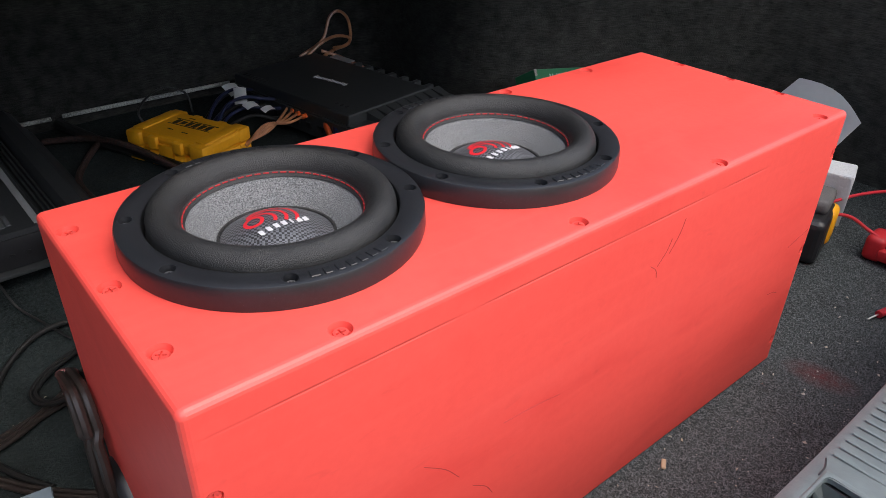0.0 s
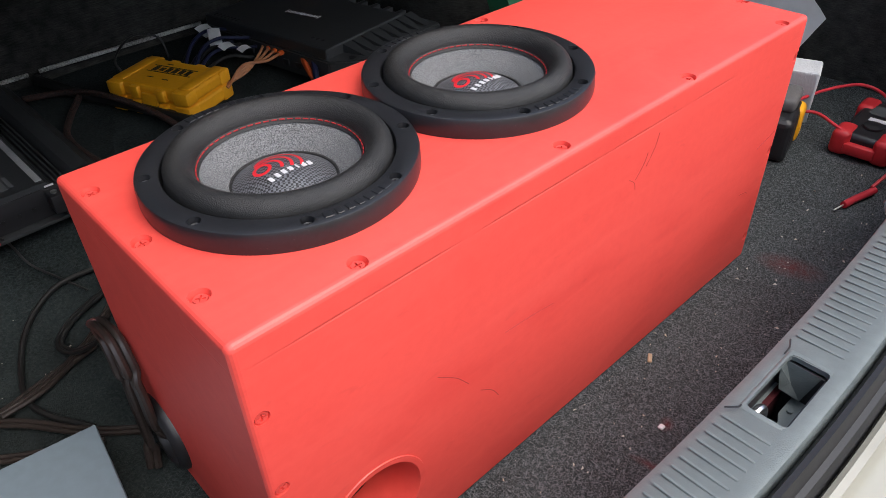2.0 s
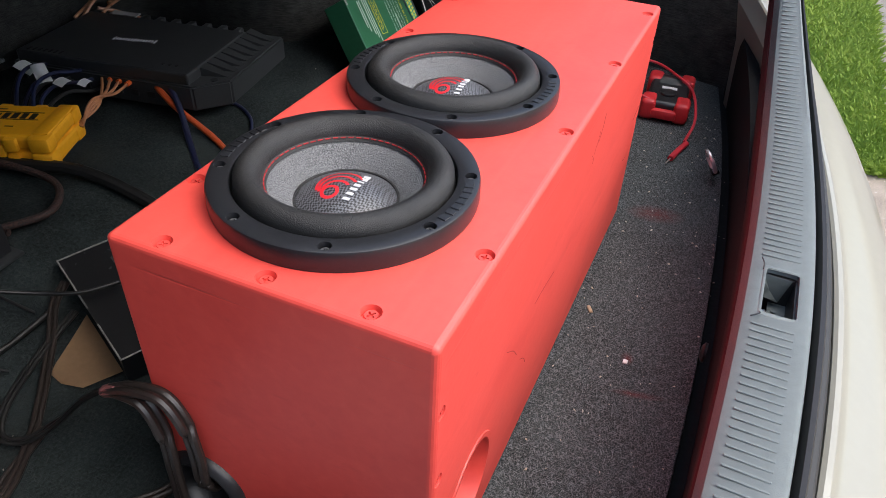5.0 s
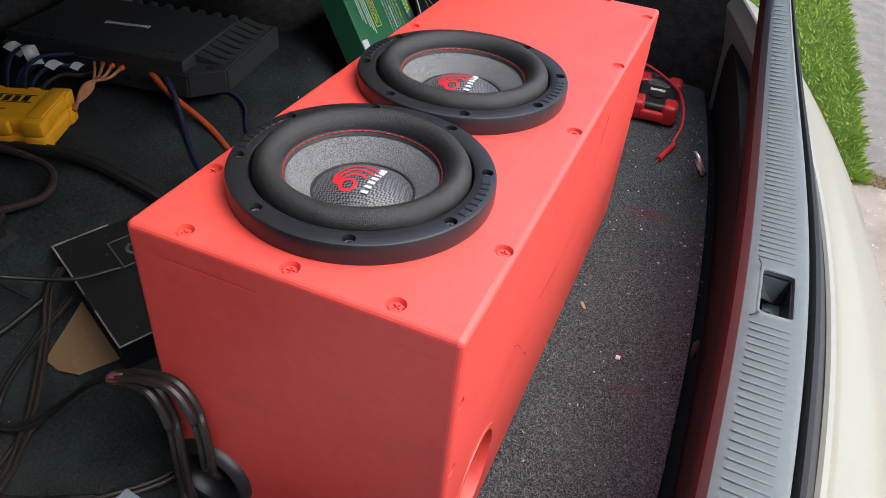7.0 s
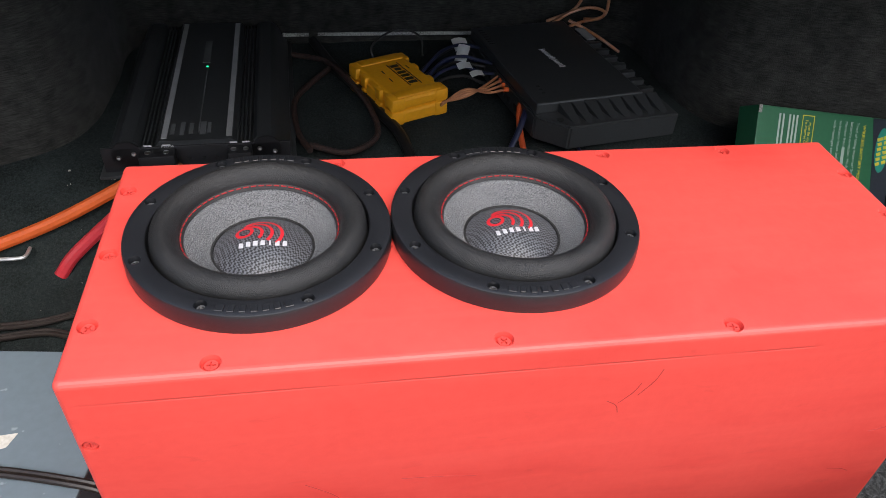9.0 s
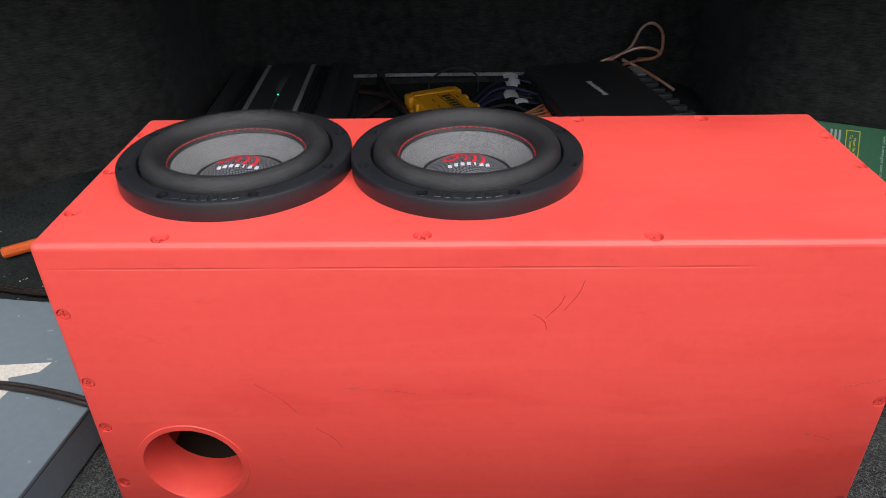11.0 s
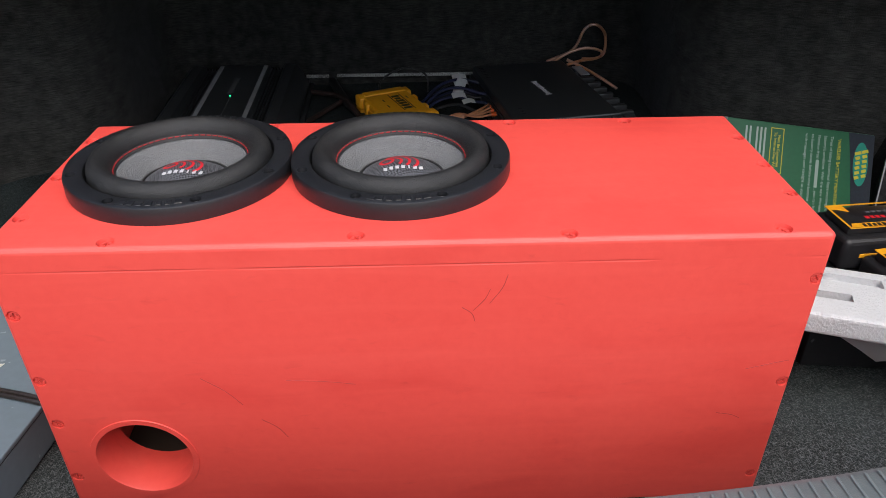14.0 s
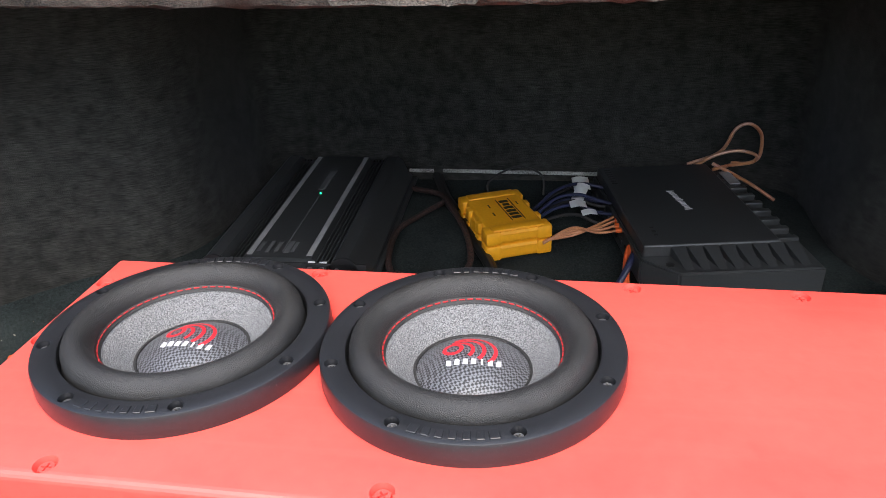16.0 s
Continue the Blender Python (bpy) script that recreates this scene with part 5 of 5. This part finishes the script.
text("QUICK\nCONNECT", 0.007, LETTER, qc, pose(0.062, -0.0965, 0.028, 90, 190, 0), "lettering", "white lettering")


def pack(m, label):
    """A slide-on battery pack with yellow trim."""
    b = thing("battery_pack", label, "battery", m, group="battery packs")
    part("case", box(0.085, 0.125, 0.048, 0, 0, 0, 0.008, 3), PLASTIC, b, "black moulded case")
    part("rail", box(0.055, 0.10, 0.012, 0, 0.004, 0.0475, 0.003), PLASTIC, b)
    tr = cut(box(0.064, 0.108, 0.0012, 0, 0, 0.0597, 0.0004, 1), box(0.0595, 0.1035, 0.01, 0, 0, 0.056))
    part("trim", tr, YELLOW, b, "yellow printed border")
    band = prism([(-0.031, -0.030), (-0.0195, -0.024), (-0.0195, 0.046), (-0.031, 0.052)], 0.0597, 0.0609)
    part("band", band, YELLOW, b, "yellow printed band")
    for k in range(6):
        part("printed_bar", box(0.0075, 0.0046, 0.0004, -0.0255, -0.004 + 0.0070 * k, 0.0609), RUBBER, b)
    for k in range(4):
        part("printed_mark", box(0.0065, 0.0052, 0.0006, -0.004, -0.010 + 0.0078 * k, 0.0594), LOGO, b, "faded red print")
    for k in range(5):
        part("printed_bar", box(0.0042, 0.0052, 0.0006, 0.010, -0.030 + 0.0085 * k, 0.0594), FAINT, b)
    part("corner_mark", prism([(0.012, 0.030), (0.0315, 0.030), (0.0315, 0.054), (0.020, 0.054), (0.020, 0.042)], 0.0597, 0.0607), YELLOW, b, "yellow printed corner")
    for y in (-0.03, 0.02):
        part("side_stripe", box(0.0015, 0.036, 0.006, -0.0425, y, 0.020, 0.0005, 1), YELLOW, b)
    return b


pack(pose(0.985, 0.330, 0.1005, 0, 0, 95), "black battery pack with yellow border lying on a carton")
pack(pose(1.02, 0.252, 0.0795, 0, 0, 100), "black battery pack with yellow border tipped against a carton")
FOAM = material("white_foam", (0.56, 0.575, 0.59), 0.75, scale=150, var=0.08, bump=0.9, bump_scale=260)
fs = thing("foam_insert", "white polystyrene packing insert with two slots", "packing foam", pose(0.885, 0.192, 0.1015, 0, 0, -19))
fb = box(0.21, 0.115, 0.030, 0, 0, 0, 0.005, 3)
ft = box(0.10, 0.016, 0.05, -0.045, -0.012, -0.005)
box(0.13, 0.018, 0.02, -0.02, 0.030, 0.019, bm=ft)
part("slab", cut(fb, ft), FOAM, fs)
part("slot_floor", box(0.13, 0.018, 0.002, -0.02, 0.030, 0.0182), FOAM, fs, "sunk floor of the closed slot")

tb = thing("cordless_tool", "black and yellow cordless tool with grey grip", "power tool", pose(1.015, 0.125, 0.001, 0, 0, 15))
part("body", box(0.10, 0.085, 0.075, 0, 0, 0, 0.012, 3), PLASTIC, tb)
part("shell", box(0.045, 0.090, 0.062, 0.030, -0.002, 0.010, 0.010, 3), YELLOW, tb, "yellow shell")
part("grip", box(0.070, 0.075, 0.025, 0.015, 0.002, 0.073, 0.009, 3), material("grey_rubber", (0.10, 0.095, 0.095), 0.7, scale=150, bump=0.4), tb, "grey rubber grip")
wb = thing("foam_block", "small white foam block", "packing foam", pose(1.15, 0.16, 0.0, 0, -6, 20))
part("block", box(0.05, 0.09, 0.10, 0, 0, 0, 0.004), FOAM, wb)
ps = bmesh.new()
ca, cb_, cc, cd = Vector((1.27, 0.375, 0.085)), Vector((1.30, 0.312, 0.178)), Vector((1.29, 0.178, 0.132)), Vector((1.24, 0.215, 0.045))
sg = []
for u in range(8):
    row = []
    for v in range(8):
        s, q = u / 7, v / 7
        pt = (ca * (1 - s) + cd * s) * (1 - q) + (cb_ * (1 - s) + cc * s) * q
        row.append(ps.verts.new(pt + Vector((0.02 * math.sin(math.pi * s), 0, 0.012 * math.sin(math.pi * s)))))
    sg.append(row)
for u in range(7):
    for v in range(7):
        ps.faces.new((sg[u][v], sg[u + 1][v], sg[u + 1][v + 1], sg[u][v + 1]))
bmesh.ops.solidify(ps, geom=ps.faces[:], thickness=0.0008)
tagged(link("paper_sheet", ps, material("grey_paper", (0.74, 0.77, 0.80), 0.65, scale=20, var=0.08)), "curled pale grey paper sheet leaning on the lining", "paper")


def meter(m):
    """A handheld meter in a red holster; x is its length."""
    t = thing("multimeter", "black handheld multimeter in a red rubber holster", "multimeter", m)
    part("body", box(0.150, 0.078, 0.036, 0, 0, 0.003, 0.008, 3), PLASTIC, t)
    HOL = material("red_holster", (0.55, 0.022, 0.028), 0.5, scale=60, bump=0.1)
    for sx in (-1, 1):
        for sy in (-1, 1):
            part("corner_guard", box(0.048, 0.030, 0.042, sx * 0.058, sy * 0.032, 0, 0.009, 3), HOL, t, "red rubber corner guard")
    part("end_guard", box(0.018, 0.050, 0.020, -0.077, 0, 0.006, 0.006), HOL, t)
    part("display", box(0.036, 0.044, 0.001, 0.035, 0, 0.0388), material("meter_display", (0.10, 0.11, 0.11), 0.2), t)
    part("printed_bar", box(0.012, 0.030, 0.001, -0.002, 0, 0.0388), LETTER, t)
    part("dial", cyl(0.016, 0.005, -0.030, 0, 0.0385, bevel=0.001), PLASTIC, t)
    return t


meter(pose(1.150, 0.0, 0.002, 0, 0, 4))
RL = material("red_test_lead", (0.55, 0.03, 0.045), 0.4, scale=60)
tl = thing("test_lead", "red meter test lead with a probe", "test lead", pose(0, 0, 0))
part("lead", sweep([(1.09, 0.13, 0.05), (1.17, 0.105, 0.055), (1.23, 0.075, 0.055), (1.245, 0.045, 0.05), (1.21, 0.002, 0.048), (1.14, -0.046, 0.047), (1.05, -0.068, 0.030), (0.99, -0.062, 0.012)], 0.0028), RL, tl)
part("lead", sweep([(1.07, 0.13, 0.04), (1.09, 0.085, 0.050), (1.08, 0.045, 0.045), (1.075, 0.02, 0.04)], 0.0028), RL, tl)
part("probe", sweep([(0.992, -0.066, 0.008), (0.955, -0.056, 0.007), (0.925, -0.049, 0.006)], 0.0055, 12, 3), RL, tl, "red probe handle")
part("tip", sweep([(0.926, -0.049, 0.006), (0.905, -0.044, 0.004)], 0.0013, 8, 2), STEEL, tl, "steel probe tip")
rg = thing("lashing_ring", "chrome lashing ring on the boot lining", "lashing ring", pose(0.888, -0.118, 0.038, 62, 0, 25))
tor = sweep([(0.018 * math.cos(a), 0.020 * math.sin(a), 0) for a in [2 * math.pi * k / 12 for k in range(13)]], 0.0035, 10, 4)
part("ring", tor, material("bright_chrome", (0.85, 0.85, 0.86), 0.28, metal=0.7, scale=90), rg)
part("bracket", box(0.016, 0.010, 0.014, 0, -0.022, -0.006, 0.003), PLASTIC, rg)
pl = link("plug", lathe([(0.012, 0), (0.0125, 0.003), (0.008, 0.006), (0, 0.007)], 24), PLASTIC, at=pose(0.40, -0.176, 0.045, -90))
tagged(pl, "round black trim plug in the lining", "plug")

# ---- litter on the carpet ----
tagged(link("wood_chip", box(0.014, 0.005, 0.003, 0, 0, 0, 0.001, 1), material("pale_wood", (0.42, 0.30, 0.19), 0.8, scale=150), at=pose(0.464, -0.024, 0.0005, 0, 0, 32)), "small pale wood chip on the carpet", "wood chip")
tagged(link("paint_flake", box(0.007, 0.006, 0.003, 0, 0, 0, 0.001, 1), WHITE, at=pose(0.388, -0.090, 0.0005)), "white paint flake on the carpet", "flake")
rng = random.Random(9)
lv, lfc = [], []
for k in range(420):
    x, y = -0.5 + 1.7 * rng.random(), (-0.17 + 0.17 * rng.random() if k % 3 else 0.28 + 0.4 * rng.random())
    if y > 0.28 and 0 < x < 0.7:
        x -= 0.75
    s, a = 0.0008 + 0.0022 * rng.random() ** 2, rng.random() * 6.28
    i = len(lv)
    z = fz(y) + 0.001
    lv += [(x + s * math.cos(a), y + s * math.sin(a), z), (x - s * math.sin(a) * 0.6, y + s * math.cos(a) * 0.6, z), (x - s * math.cos(a), y - s * math.sin(a), z), (x, y, z + s * 0.9)]
    lfc += [(i, i + 1, i + 3), (i + 1, i + 2, i + 3), (i + 2, i, i + 3)]
me = bpy.data.meshes.new("litter")
me.from_pydata(lv, [], lfc)
me.materials.append(material("litter", (0.45, 0.36, 0.26), 0.8, scale=40, color2=(0.6, 0.58, 0.52)))
tagged(new("litter", me), "scattered crumbs and chips on the carpet", "litter", kind="stuff")
